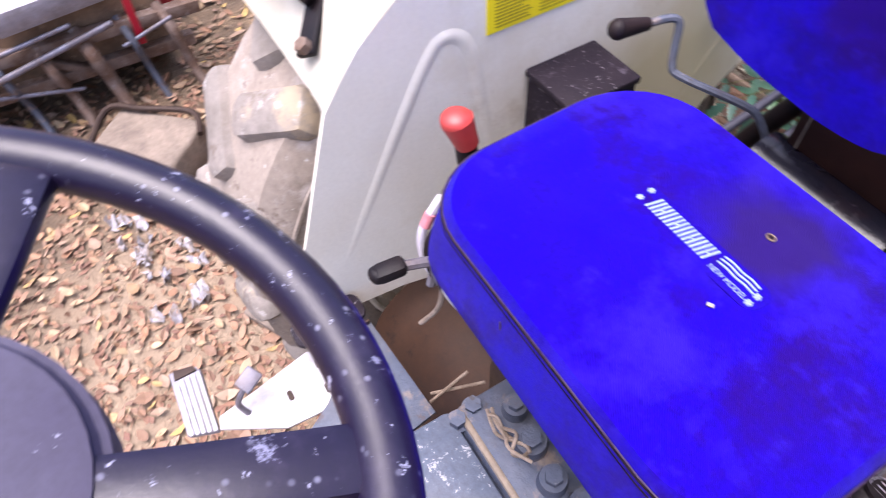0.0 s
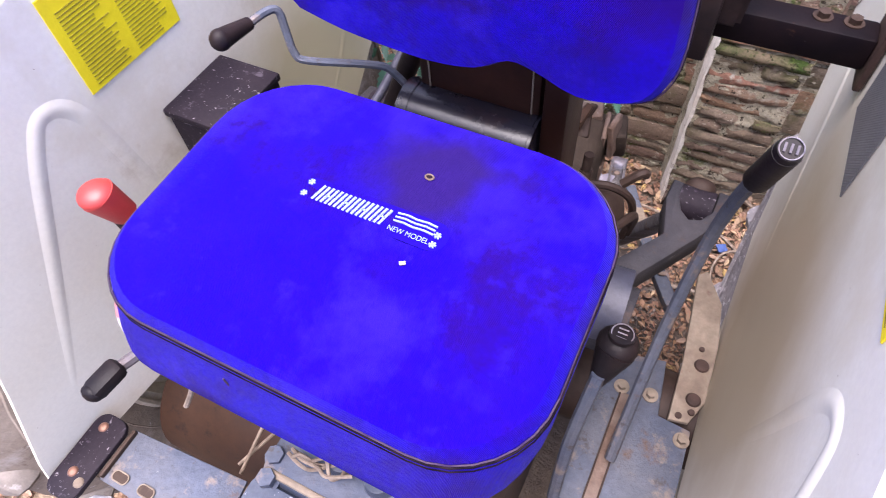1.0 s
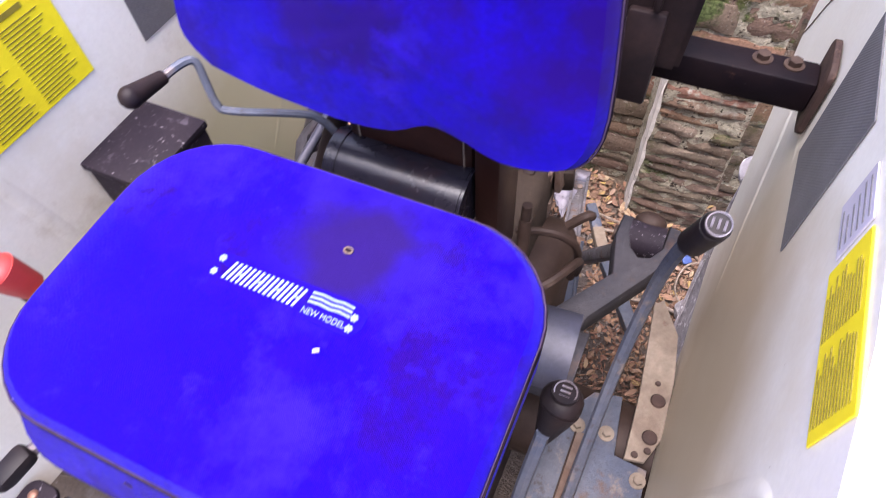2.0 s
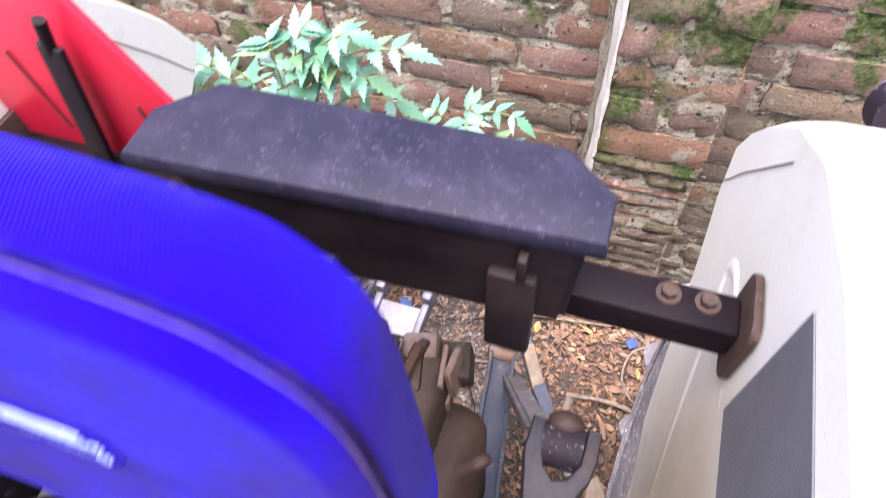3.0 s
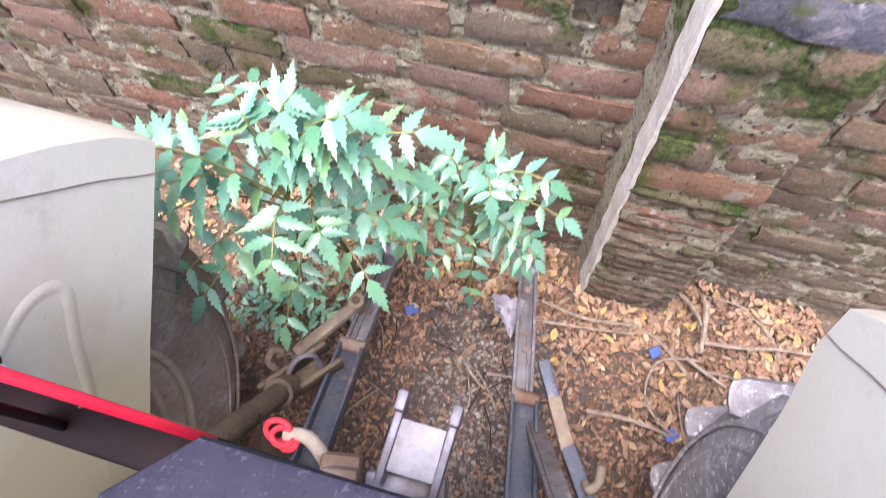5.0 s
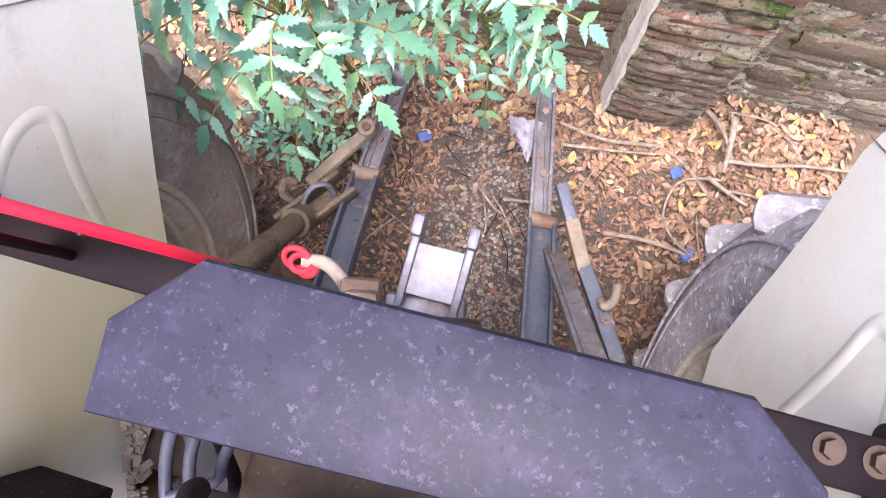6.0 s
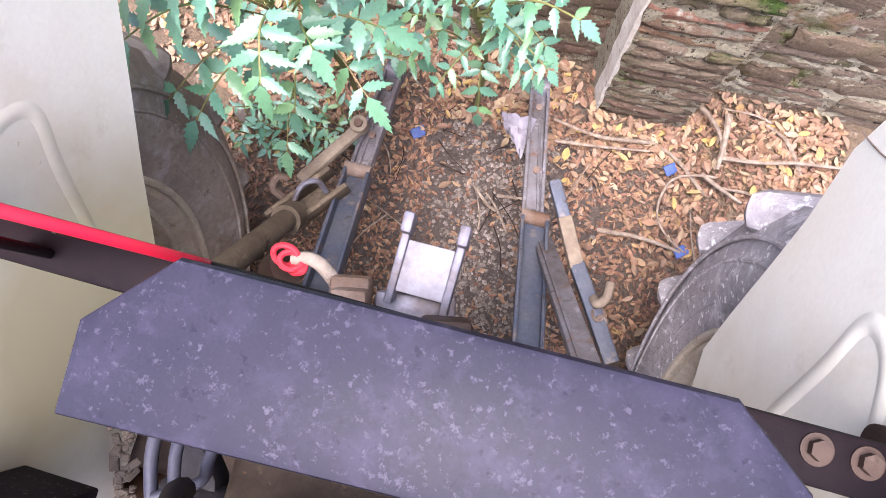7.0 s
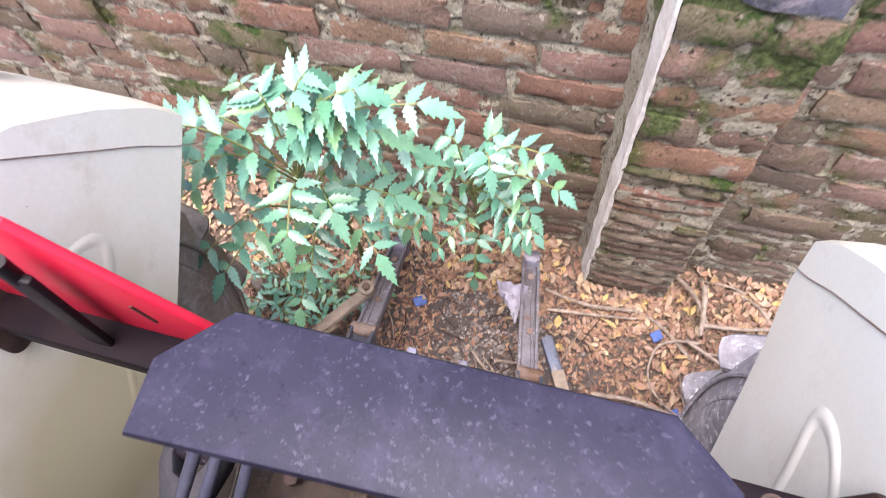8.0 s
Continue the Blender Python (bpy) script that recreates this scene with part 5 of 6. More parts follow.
def frond(plant, base, tip, pairs, size, rnd, arch=0.05):
    """A leaf stalk arching from base to tip, with opposite toothed leaflets along its outer part and one at the end."""
    base, tip = Vector(base), Vector(tip)
    line = curve_points([base, base.lerp(tip, 0.5) + Vector((rnd.uniform(-0.01, 0.01), rnd.uniform(-0.01, 0.01), arch)), tip], 10)
    stalk = B()
    tube(stalk, line, 0.0024, 5, taper=0.5)
    stalk_ob = part("frond", stalk, "stem", plant)

    def leaflet(*shape):
        bm = B()
        leaf_shape(bm, *shape)
        part("leaflet", bm, "leaf", stalk_ob)

    pairs += 1
    for k in range(pairs):
        at = 0.34 + 0.56 * k / max(pairs - 1, 1)
        j = int(at * (len(line) - 1))
        w = (line[j + 1] - line[j]).normalized()
        side = w.cross(Vector((0, 0, 1))).normalized()
        long_ = size * (1.0 - 0.22 * abs(at - 0.55) / 0.35) * rnd.uniform(0.88, 1.1)
        for sg in (-1, 1):
            d = w * rnd.uniform(0.35, 0.62) + side * sg + Vector((0, 0, rnd.uniform(-0.30, 0.18)))
            leaflet(line[j], d, Vector((rnd.uniform(-0.3, 0.3), -0.30 + rnd.uniform(-0.25, 0.25), 1)), long_ * 1.06, long_ * rnd.uniform(0.38, 0.48), rnd.uniform(0.05, 0.28))
    leaflet(line[-1], line[-1] - line[-2] + Vector((0, 0, -0.004)), Vector((0, -0.3, 1)), size * rnd.uniform(1.05, 1.2), size * 0.50, 0.12)


def sapling(name, root, crown, tips, size, fill, label, seed):
    """A young tree: stems from the root to the crown, fronds to the given tips and shorter ones between them."""
    rnd = random.Random(seed)
    plant = thing(name, root, label, "plant")
    stems = B()
    root, crown = Vector(root), Vector(crown)
    stem_line = curve_points([root, root.lerp(crown, 0.5) + Vector((0.02, 0.02, 0.02)), crown], 10)
    tube(stems, stem_line, 0.0075, 7, taper=0.5)
    for k, (x, y, z, pairs) in enumerate(tips):
        tip = Vector((x, y, z))
        share = min(max((z - root.z) / max(crown.z - root.z, 0.01) - 0.25, 0.45), 1.0)
        base = stem_line[int(share * (len(stem_line) - 1))]
        frond(plant, base, tip, pairs, size, rnd, 0.07 if z > crown.z - 0.1 else 0.11)
    for k in range(fill):
        base = stem_line[int(rnd.uniform(0.35, 1.0) * (len(stem_line) - 1))]
        a = k * 2.4 + rnd.uniform(0, 0.8)
        reach = rnd.uniform(0.10, 0.20)
        frond(plant, base, base + Vector((reach * math.cos(a), reach * 0.75 * math.sin(a), rnd.uniform(-0.02, 0.10))), 3, size * rnd.uniform(0.75, 0.95), rnd, 0.05)
    part("stem", stems, "stem", plant)
    return plant


sapling("sapling", (-0.63, 1.40, 0.0), (-0.575, 1.27, 0.80),
        [(-0.715, 1.195, 1.000, 4), (-0.732, 1.27, 0.930, 4), (-0.509, 1.31, 1.030, 4), (-0.865, 1.54, 0.666, 4), (-0.735, 1.50, 0.755, 3), (-0.425, 1.29, 1.040, 4),
         (-0.340, 1.30, 1.020, 4), (-0.370, 1.31, 0.890, 3), (-0.420, 1.20, 0.700, 4), (-0.685, 1.10, 0.690, 4), (-0.608, 1.13, 0.480, 3), (-0.724, 1.13, 0.870, 4),
         (-0.734, 1.12, 0.700, 3), (-0.717, 1.18, 0.905, 4), (-0.400, 1.28, 0.780, 4), (-0.576, 1.28, 1.005, 4), (-0.462, 1.28, 1.000, 4), (-0.491, 1.22, 0.790, 4), (-0.399, 1.28, 0.965, 4)],
        0.066, 9, "leafy green sapling growing between tractor and wall", 4)
sapling("sapling", (-0.33, 1.47, 0.0), (-0.305, 1.405, 0.66),
        [(-0.349, 1.42, 0.780, 3), (-0.250, 1.42, 0.815, 3), (-0.165, 1.38, 0.840, 3), (-0.130, 1.36, 0.770, 3), (-0.203, 1.36, 0.540, 3), (-0.285, 1.34, 0.340, 3), (-0.405, 1.40, 0.680, 3), (-0.425, 1.35, 0.510, 3), (-0.172, 1.36, 0.670, 3), (-0.247, 1.34, 0.825, 3)],
        0.052, 12, "smaller leafy green sapling against the brick wall", 9)
weed_rnd = random.Random(31)
for x, y, h in ((-0.80, 1.30, 0.20), (-0.87, 1.25, 0.16), (-0.72, 1.24, 0.17), (-0.62, 1.31, 0.15)):
    weed = thing("weed", (x, y, lift(x, y)), "low bright green weed among the dry leaves", "weed", group="low weeds")
    for k in range(7):
        a = k * 0.9 + weed_rnd.uniform(0, 0.6)
        frond(weed, (x, y, lift(x, y)), (x + 0.09 * math.cos(a), y + 0.07 * math.sin(a), h * weed_rnd.uniform(0.7, 1.3)), 2, 0.036, weed_rnd, 0.04)


# ---------------------------------------------------------------- more of the tractor
knob_box = B()
prism(knob_box, [(-0.345, 0.650), (-0.12, 0.655), (-0.122, 0.716), (-0.322, 0.710)], "z", 1.345, 1.366, 0.004)
box(knob_box, (0.19, 0.07, 0.12), (-0.225, 0.655, 1.290), bevel=0.004)
frame_ob = part("seat_back_frame", knob_box, "box", tractor, "dusty black plate behind the backrest")
for x, y in ((-0.283, 0.698), (-0.169, 0.698)):
    bo = B()
    rod(bo, (x, y, 1.364), (x, y, 1.3685), 0.0045, sides=14)
    part("bolt", bo, "case", frame_ob)
kn = B()
rod(kn, (-0.226, 0.706, 1.366), (-0.226, 0.706, 1.387), 0.0145, sides=24)
rod(kn, (-0.226, 0.706, 1.386), (-0.226, 0.706, 1.390), 0.011, sides=24)
knob_ob = part("adjuster_knob", kn, "box", tractor, "black lobed adjuster knob")
for a in range(5):
    lobe = B()
    ball(lobe, (-0.226 + 0.019 * math.cos(a * 1.257 + 0.5), 0.706 + 0.0175 * math.sin(a * 1.257 + 0.5), 1.377), 0.0062, (1, 1, 1.25), sides=10)
    part("lobe", lobe, "black", knob_ob)
cord = B()
tube(cord, curve_points([(-0.262, 0.662, 1.371), (-0.237, 0.671, 1.372), (-0.221, 0.682, 1.373), (-0.203, 0.696, 1.373), (-0.201, 0.710, 1.374), (-0.196, 0.717, 1.373), (-0.184, 0.715, 1.371), (-0.172, 0.718, 1.352), (-0.168, 0.712, 1.31)], 4), 0.0034, 8)
part("cord", cord, "cord", tractor, "frayed white cord round the knob")
for pts, r in (([(-0.425, 0.81, 1.06), (-0.450, 0.74, 0.99), (-0.465, 0.67, 0.95), (-0.452, 0.60, 0.93)], 0.0075), ([(-0.400, 0.81, 1.06), (-0.420, 0.74, 1.00), (-0.430, 0.68, 0.97), (-0.420, 0.62, 0.95)], 0.0068), ([(-0.370, 0.81, 1.05), (-0.385, 0.74, 0.99), (-0.395, 0.69, 0.97), (-0.405, 0.66, 0.95), (-0.450, 0.63, 0.95)], 0.0065)):
    pp = B()
    tube(pp, curve_points(pts, 5), r, 10)
    part("oil_pipe", pp, "pipe", tractor, "dark blue-grey bent oil pipe")
fl = B()
for k in range(46):
    q = random.Random(k)
    c = 0.004 + 0.010 * q.random()
    box(fl, (c, c * q.uniform(0.8, 2.0), 0.004 + 0.004 * q.random()), (-0.605 + 0.030 * q.random(), 0.50 + 0.0038 * k, 0.70 + 0.0025 * k + 0.006 * q.random()), (q.uniform(-40, 40), q.uniform(-30, 30), q.uniform(0, 180)), 0.0015, 1)
part("crusted_edge", fl, "stone", tractor, "pale crusted flaking edge")
for x, y, z, sx, sy, sz, m in ((-0.33, 0.86, 0.80, 0.05, 0.09, 0.05, "rust"), (-0.20, 0.87, 0.79, 0.07, 0.06, 0.06, "dark"), (-0.14, 0.84, 0.83, 0.05, 0.05, 0.08, "rust"), (-0.36, 0.90, 0.70, 0.06, 0.05, 0.05, "rust"), (-0.26, 0.90, 0.70, 0.12, 0.05, 0.03, "bare")):
    lump = B()
    box(lump, (sx, sy, sz), (x, y, z), (7, 4, 11), 0.008)
    part("valve_block", lump, m, tractor)
for x, y, z in ((-0.345, 0.80, 0.965), (-0.30, 0.83, 0.965), (-0.17, 0.80, 0.965), (-0.13, 0.64, 0.965), (-0.33, 0.64, 0.965)):
    bo = B()
    rod(bo, (x, y, z - 0.01), (x, y, z + 0.010), 0.009, sides=6)
    part("bolt", bo, "rustdark", tractor)
for x, y, z, r, h, m in ((-0.375, 0.845, 0.90, 0.020, 0.06, "oilbrown"), (-0.335, 0.835, 0.905, 0.017, 0.05, "dark"), (-0.285, 0.845, 0.905, 0.018, 0.06, "castiron"), (-0.262, 0.835, 0.90, 0.014, 0.05, "rustdark"), (-0.222, 0.86, 0.905, 0.020, 0.06, "dark"), (-0.19, 0.835, 0.90, 0.013, 0.05, "rust")):
    vb = B()
    rod(vb, (x, y, z - 0.05), (x, y, z + h * 0.6), r, sides=18)
    rod(vb, (x, y, z + h * 0.6), (x, y, z + h), r * 0.72, sides=6)
    part("valve_cap", vb, m, tractor)
vr = random.Random(17)
for k in range(13):
    vp = B()
    x = -0.335 + 0.019 * k + vr.uniform(-0.004, 0.004)
    box(vp, (vr.uniform(0.006, 0.013), vr.uniform(0.03, 0.055), vr.uniform(0.035, 0.06)), (x, 0.835 + vr.uniform(-0.012, 0.012), 0.925 + vr.uniform(-0.01, 0.012)), (vr.uniform(-10, 10), vr.uniform(-12, 12), vr.uniform(-14, 14)), 0.002, 1)
    part("valve_fin", vp, vr.choice(("rust", "rust", "oilbrown", "castdust", "tanstrip", "dark")), tractor)
collar_b = B()
rod(collar_b, (-0.255, 0.815, 0.975), (-0.175, 0.82, 0.965), 0.022, sides=22)
rod(collar_b, (-0.245, 0.816, 0.974), (-0.185, 0.819, 0.966), 0.026, sides=22)
part("spool_collar", collar_b, "dark", tractor, "oily brown cylindrical collar")
lower = B()
rod(lower, (-0.215, 0.80, 0.86), (-0.215, 0.812, 0.955), 0.024, sides=20)
part("spool_housing", lower, "steel", tractor)
for x, y, z, sx, sy, sz, m in ((-0.155, 0.855, 0.935, 0.045, 0.035, 0.03, "rust"), (-0.115, 0.86, 0.90, 0.05, 0.05, 0.05, "castdust"), (-0.15, 0.82, 0.925, 0.02, 0.05, 0.05, "dark"), (-0.40, 0.83, 0.90, 0.05, 0.05, 0.06, "dark")):
    lump = B()
    box(lump, (sx, sy, sz), (x, y, z), (6, -5, 14), 0.006)
    part("valve_block", lump, m, tractor)
loop = B()
tube(loop, curve_points([(-0.325, 0.815, 0.955), (-0.318, 0.83, 0.975), (-0.30, 0.815, 0.965), (-0.275, 0.812, 0.96)], 5), 0.003)
part("wire_loop", loop, "black", tractor)
pv = B()
rod(pv, (-0.095, 0.62, 0.97), (-0.10, 0.64, 1.05), 0.008)
rod(pv, (-0.10, 0.64, 1.05), (-0.10, 0.642, 1.075), 0.006)
part("valve_stub", pv, "dark", tractor)
loop2 = B()
tube(loop2, curve_points([(-0.115, 0.655, 1.00), (-0.075, 0.665, 1.005), (-0.045, 0.675, 0.985), (-0.035, 0.685, 0.94), (-0.04, 0.69, 0.88)], 5), 0.0055, 8)
part("oil_pipe", loop2, "dark", tractor, "dark bent oil pipe")
tap = B()
tube(tap, curve_points([(-0.062, 0.72, 0.955), (-0.042, 0.73, 0.975), (-0.036, 0.738, 0.968)], 4), 0.007)
part("tap_lever", tap, "dark", tractor, "dark metal tap lever")
# grab handle on the left mudguard
gh = B()
tube(gh, curve_points([(-0.73, 0.232, 1.235), (-0.77, 0.215, 1.255), (-0.83, 0.195, 1.27), (-0.86, 0.20, 1.32), (-0.87, 0.22, 1.42)], 5), 0.013, 12)
gh_ob = part("grab_handle", gh, "black", tractor, "black tubular grab handle")
ft = B()
plank(ft, (-0.765, 0.265, 1.247), (-0.685, 0.195, 1.195), 0.03, 0.010, 0.003, up=(0, -0.6, 0.8))
part("foot", ft, "black", gh_ob)
for q in ((-0.765, 0.262, 1.252), (-0.688, 0.198, 1.203)):
    bo = B()
    rod(bo, q, (q[0], q[1] - 0.006, q[2] + 0.010), 0.010, sides=6)
    part("bolt", bo, "rust", gh_ob)
# front side of the gear tunnel
for x, y in ((-0.341, 0.210), (-0.335, 0.181)):
    bo = B()
    rod(bo, (x, y, 0.815), (x, y, 0.8185), 0.0165, sides=18)
    rod(bo, (x, y, 0.818), (x, y, 0.832), 0.0125, sides=6)
    part("bolt", bo, "steel", tractor)
for k in range(4):
    twine = B()
    q = random.Random(60 + k)
    tube(twine, curve_points([(-0.315 + 0.02 * i + q.uniform(-0.008, 0.008), 0.222 + q.uniform(-0.014, 0.014), 0.838 + q.uniform(0.0, 0.02)) for i in range(5)], 5), 0.0026, 6)
    part("twine", twine, "twig", tractor, "dry twisted twine")
for a, b in (((-0.417, 0.178, 0.72), (-0.430, 0.256, 0.72)), ((-0.437, 0.19, 0.70), (-0.400, 0.27, 0.72))):
    rod_b = B()
    rod(rod_b, a, b, 0.0028)
    part("brake_rod", rod_b, "twig", tractor)
stem2 = B()
tube(stem2, curve_points([(-0.562, -0.075, 0.70), (-0.568, -0.08, 0.735), (-0.575, -0.06, 0.76)], 5), 0.005)
box(stem2, (0.028, 0.036, 0.012), (-0.580, -0.05, 0.765), (10, 20, 30), 0.003)
part("small_pedal", stem2, "bare", tractor)

# ---------------------------------------------------------------- things lying about
block = B()
box(block, (0.36, 0.27, 0.14), (-2.03, -0.10, 0.072), (3, -2, 42), 0.018, 3)
solo("concrete_block", block, "stone", "dusty pale concrete block lying on the soil", "block", at=(-2.18, -0.10, 0.0))
wire = B()
tube(wire, curve_points([(-2.16, -0.34, 0.02), (-2.25, -0.18, 0.15), (-2.16, -0.06, 0.165), (-2.04, 0.09, 0.165), (-1.93, 0.08, 0.15)], 5), 0.012)
solo("iron_strap", wire, "dark", "dark iron strap across the concrete block", "strap", at=(-2.3, -0.1, 0.16))
slab = B()
box(slab, (0.16, 0.11, 0.03), (-1.19, 0.03, 0.03), (6, -8, 25), 0.008)
solo("flat_stone", slab, "stone", "flat pale stone among dry leaves", "stone", at=(-1.19, 0.03, 0.01))
rs = random.Random(5)
for k in range(26):
    q = B()
    x, y = rs.uniform(-1.85, -1.30), rs.uniform(-0.32, -0.05)
    ln_ = rs.uniform(0.025, 0.075)
    g = [[q.verts.new((x + ln_ * (i - 1.5) / 3 + rs.uniform(-0.008, 0.008), y + ln_ * 0.5 * (j - 1.5) / 3 + rs.uniform(-0.009, 0.009), lift(x, y) + rs.uniform(0.000, 0.045))) for i in range(4)] for j in range(4)]
    for j in range(3):
        for i in range(3):
            q.faces.new((g[j][i], g[j][i + 1], g[j + 1][i + 1], g[j + 1][i]))
    solo("plastic_scrap", q, "litterbag", "crumpled white plastic scrap on the ground", "litter", group="plastic scraps", at=(x, y, 0.02))
for x, y, m in ((0.20, 1.42, "bluebit"), (0.36, 1.30, "greenbit"), (0.27, 1.22, "bluebit"), (-0.46, 1.36, "bluebit")):
    q = B()
    box(q, (0.04, 0.028, 0.010), (x, y, lift(x, y) + 0.016), (14, 20, 40), 0.004)
    for v in q.verts:
        v.co += Vector((0.004, 0.004, 0.006)) * noise.noise(v.co * 60)
    solo("plastic_scrap", q, m, "small torn bit of coloured plastic in the leaves", "litter", group="plastic scraps", at=(x, y, lift(x, y)))
film = B()
g = [[film.verts.new(Vector((-0.240 + (0.082 - 0.05 * (j / 6) ** 1.5) * i / 7 + 0.055 * (j / 6) ** 2 * 0.7 + 0.006 * noise.noise(Vector((i * 1.7, j * 1.3, 1))), 1.355 - 0.10 * j / 6 * (0.55 + 0.45 * i / 7) + 0.008 * noise.noise(Vector((i * 1.3, j * 1.7, 5))), 0.385 + 0.016 * noise.noise(Vector((i * 0.6, j * 0.8, 9))) - 0.02 * j / 6)) + Vector((-0.004, 0.050, -0.175))) for i in range(8)] for j in range(7)]
for j in range(6):
    for i in range(7):
        film.faces.new((g[j][i], g[j][i + 1], g[j + 1][i + 1], g[j + 1][i]))
solo("plastic_film", film, "film", "pale scrap of plastic film caught on the link", "litter", at=(-0.2, 1.38, 0.33))
chunk = B()
ball(chunk, (-0.90, 1.30, 0.05), 0.05, (1, 0.8, 1.1), (20, 10, 0), 10)
for v in chunk.verts:
    v.co += v.normal * 0.02 * noise.noise(v.co * 30)
solo("stone_lump", chunk, "stone", "small pale stone lying in the leaves", "stone", at=(-0.90, 1.30, 0.0))
ts = random.Random(8)
for pts, r in (([(0.308, 1.422, 0.035), (0.25, 1.41, 0.05), (0.205, 1.388, 0.05), (0.188, 1.34, 0.05), (0.192, 1.29, 0.045), (0.225, 1.245, 0.045), (0.274, 1.218, 0.04)], 0.004), ([(0.057, 1.222, 0.035), (0.16, 1.225, 0.045), (0.267, 1.217, 0.035)], 0.007), ([(-0.103, 1.421, 0.035), (0.02, 1.43, 0.05), (0.136, 1.449, 0.04)], 0.005), ([(0.213, 1.592, 0.05), (0.27, 1.54, 0.06), (0.317, 1.478, 0.045)], 0.007), ([(0.297, 1.574, 0.05), (0.30, 1.52, 0.06), (0.305, 1.44, 0.045)], 0.009), ([(0.305, 1.468, 0.05), (0.40, 1.475, 0.06), (0.484, 1.497, 0.05), (0.60, 1.51, 0.06)], 0.006), ([(0.272, 1.421, 0.04), (0.33, 1.39, 0.05), (0.382, 1.373, 0.04)], 0.006), ([(0.13, 1.47, 0.04), (0.0, 1.45, 0.06), (-0.12, 1.47, 0.05)], 0.006)):
    tw = B()
    tube(tw, curve_points([(a, b, c + lift(a, b) - 0.012) for a, b, c in pts], 5), r, 7, taper=0.6)
    solo("twig", tw, "twig", "long dead twig lying on the leaves", "twig", group="fallen twigs", at=(pts[0][0], pts[0][1], lift(pts[0][0], pts[0][1])))
for k in range(36):
    x, y = ts.uniform(-0.80, 0.0), ts.uniform(1.05, 1.52)
    a, ln_ = ts.uniform(0, 6.28), ts.uniform(0.05, 0.16)
    d = Vector((math.cos(a), math.sin(a), 0)) * ln_
    if y + abs(d.y) > 1.60 or (x + d.x > PIER_X[0] - 0.03 and y + d.y > PIER - 0.05):
        continue
    z = lift(x, y) + 0.010
    tw = B()
    tube(tw, curve_points([(x, y, z), (x + d.x * 0.5 + ts.uniform(-0.015, 0.015), y + d.y * 0.5, z + 0.012), (x + d.x, y + d.y, z + 0.004)], 3), ts.uniform(0.0014, 0.003), 5, taper=0.6)
    solo("twig", tw, "dark" if k % 3 else "twig", "thin dark twig in the leaf mulch", "twig", group="fallen twigs", at=(x, y, z))
for k in range(22):
    x, y = ts.uniform(-0.35, 0.75), ts.uniform(1.02, 1.60)
    a, ln_ = ts.uniform(0, 6.28), ts.uniform(0.06, 0.24)
    d = Vector((math.cos(a), math.sin(a), 0)) * ln_
    if (PIER_X[0] - 0.1 < x < PIER_X[1] + 0.1 and y > 1.38) or y + abs(d.y) > 1.62:
        continue
    z = lift(x, y) + 0.014
    tw = B()
    tube(tw, curve_points([(x, y, z), (x + d.x * 0.5 + ts.uniform(-0.02, 0.02), y + d.y * 0.5 + ts.uniform(-0.02, 0.02), z + 0.012), (x + d.x, y + d.y, z + 0.003)], 4), ts.uniform(0.0025, 0.006), 6, taper=0.6)
    solo("twig", tw, "twig", "dead grey-brown twig lying on the leaves", "twig", group="fallen twigs", at=(x, y, z))

# old implement standing beyond the tractor
plough = thing("plough", (-2.8, -0.3, 0.0), "dark muddy field implement with a red upright bar", "implement")
hull = B()
prism(hull, [(-2.52, 0.16), (-2.50, 0.40), (-2.62, 0.75), (-3.2, 0.80), (-3.3, 0.12), (-2.75, 0.0)], "y", -1.25, 0.16, 0.02)
for v in hull.verts:
    v.co.z += 0.03 * noise.noise(v.co * 5)
part("hull", hull, "mud", plough, "dark rusty body")
for a, b, w, h in (((-2.47, -1.10, 0.36), (-2.47, 0.30, 0.30), 0.05, 0.05), ((-2.50, -1.10, 0.20), (-2.50, 0.24, 0.16), 0.05, 0.05), ((-2.45, -0.55, 0.47), (-2.50, -0.10, 0.12), 0.045, 0.03)):
    bmk = B()
    plank(bmk, a, b, w, h, 0.008)
    part("beam", bmk, "rust", plough)
for k in range(8):
    tn = B()
    y = -0.90 + 0.15 * k
    tube(tn, curve_points([(-2.49, y, 0.34), (-2.41, y + 0.02, 0.26), (-2.46, y + 0.03, 0.13), (-2.39, y + 0.05, 0.0)], 4), 0.014 + 0.006 * (k % 3), 8)
    part("tine", tn, "rust" if k % 3 else "steel", plough)
for a, b, r in (((-2.40, -0.60, 0.27), (-2.42, -0.02, 0.36), 0.012), ((-2.40, -0.62, 0.36), (-2.42, -0.15, 0.40), 0.009), ((-2.42, -0.02, 0.26), (-2.42, 0.18, 0.31), 0.008), ((-2.39, -0.70, 0.30), (-2.44, -0.22, 0.14), 0.008)):
    rdb = B()
    rod(rdb, a, b, r)
    part("tie_rod", rdb, "bare", plough)
up_ = B()
plank(up_, (-2.44, 0.048, 0.235), (-2.47, 0.085, 0.80), 0.028, 0.016, 0.003, up=(1, 0, 0))
part("upright_bar", up_, "red", plough, "red painted upright bar")
sg = B()
box(sg, (0.05, 0.13, 0.55), (-2.52, 0.155, 0.55), (0, 6, 0), 0.01)
part("side_guard", sg, "red", plough)
hop = B()
box(hop, (0.20, 0.40, 0.10), (-2.50, -0.18, 0.50), (0, 12, 6), 0.02)
part("hopper", hop, "alu", plough, "pale grey metal hopper")

# ---------------------------------------------------------------- litter
rnd = random.Random(12)
lit = B()


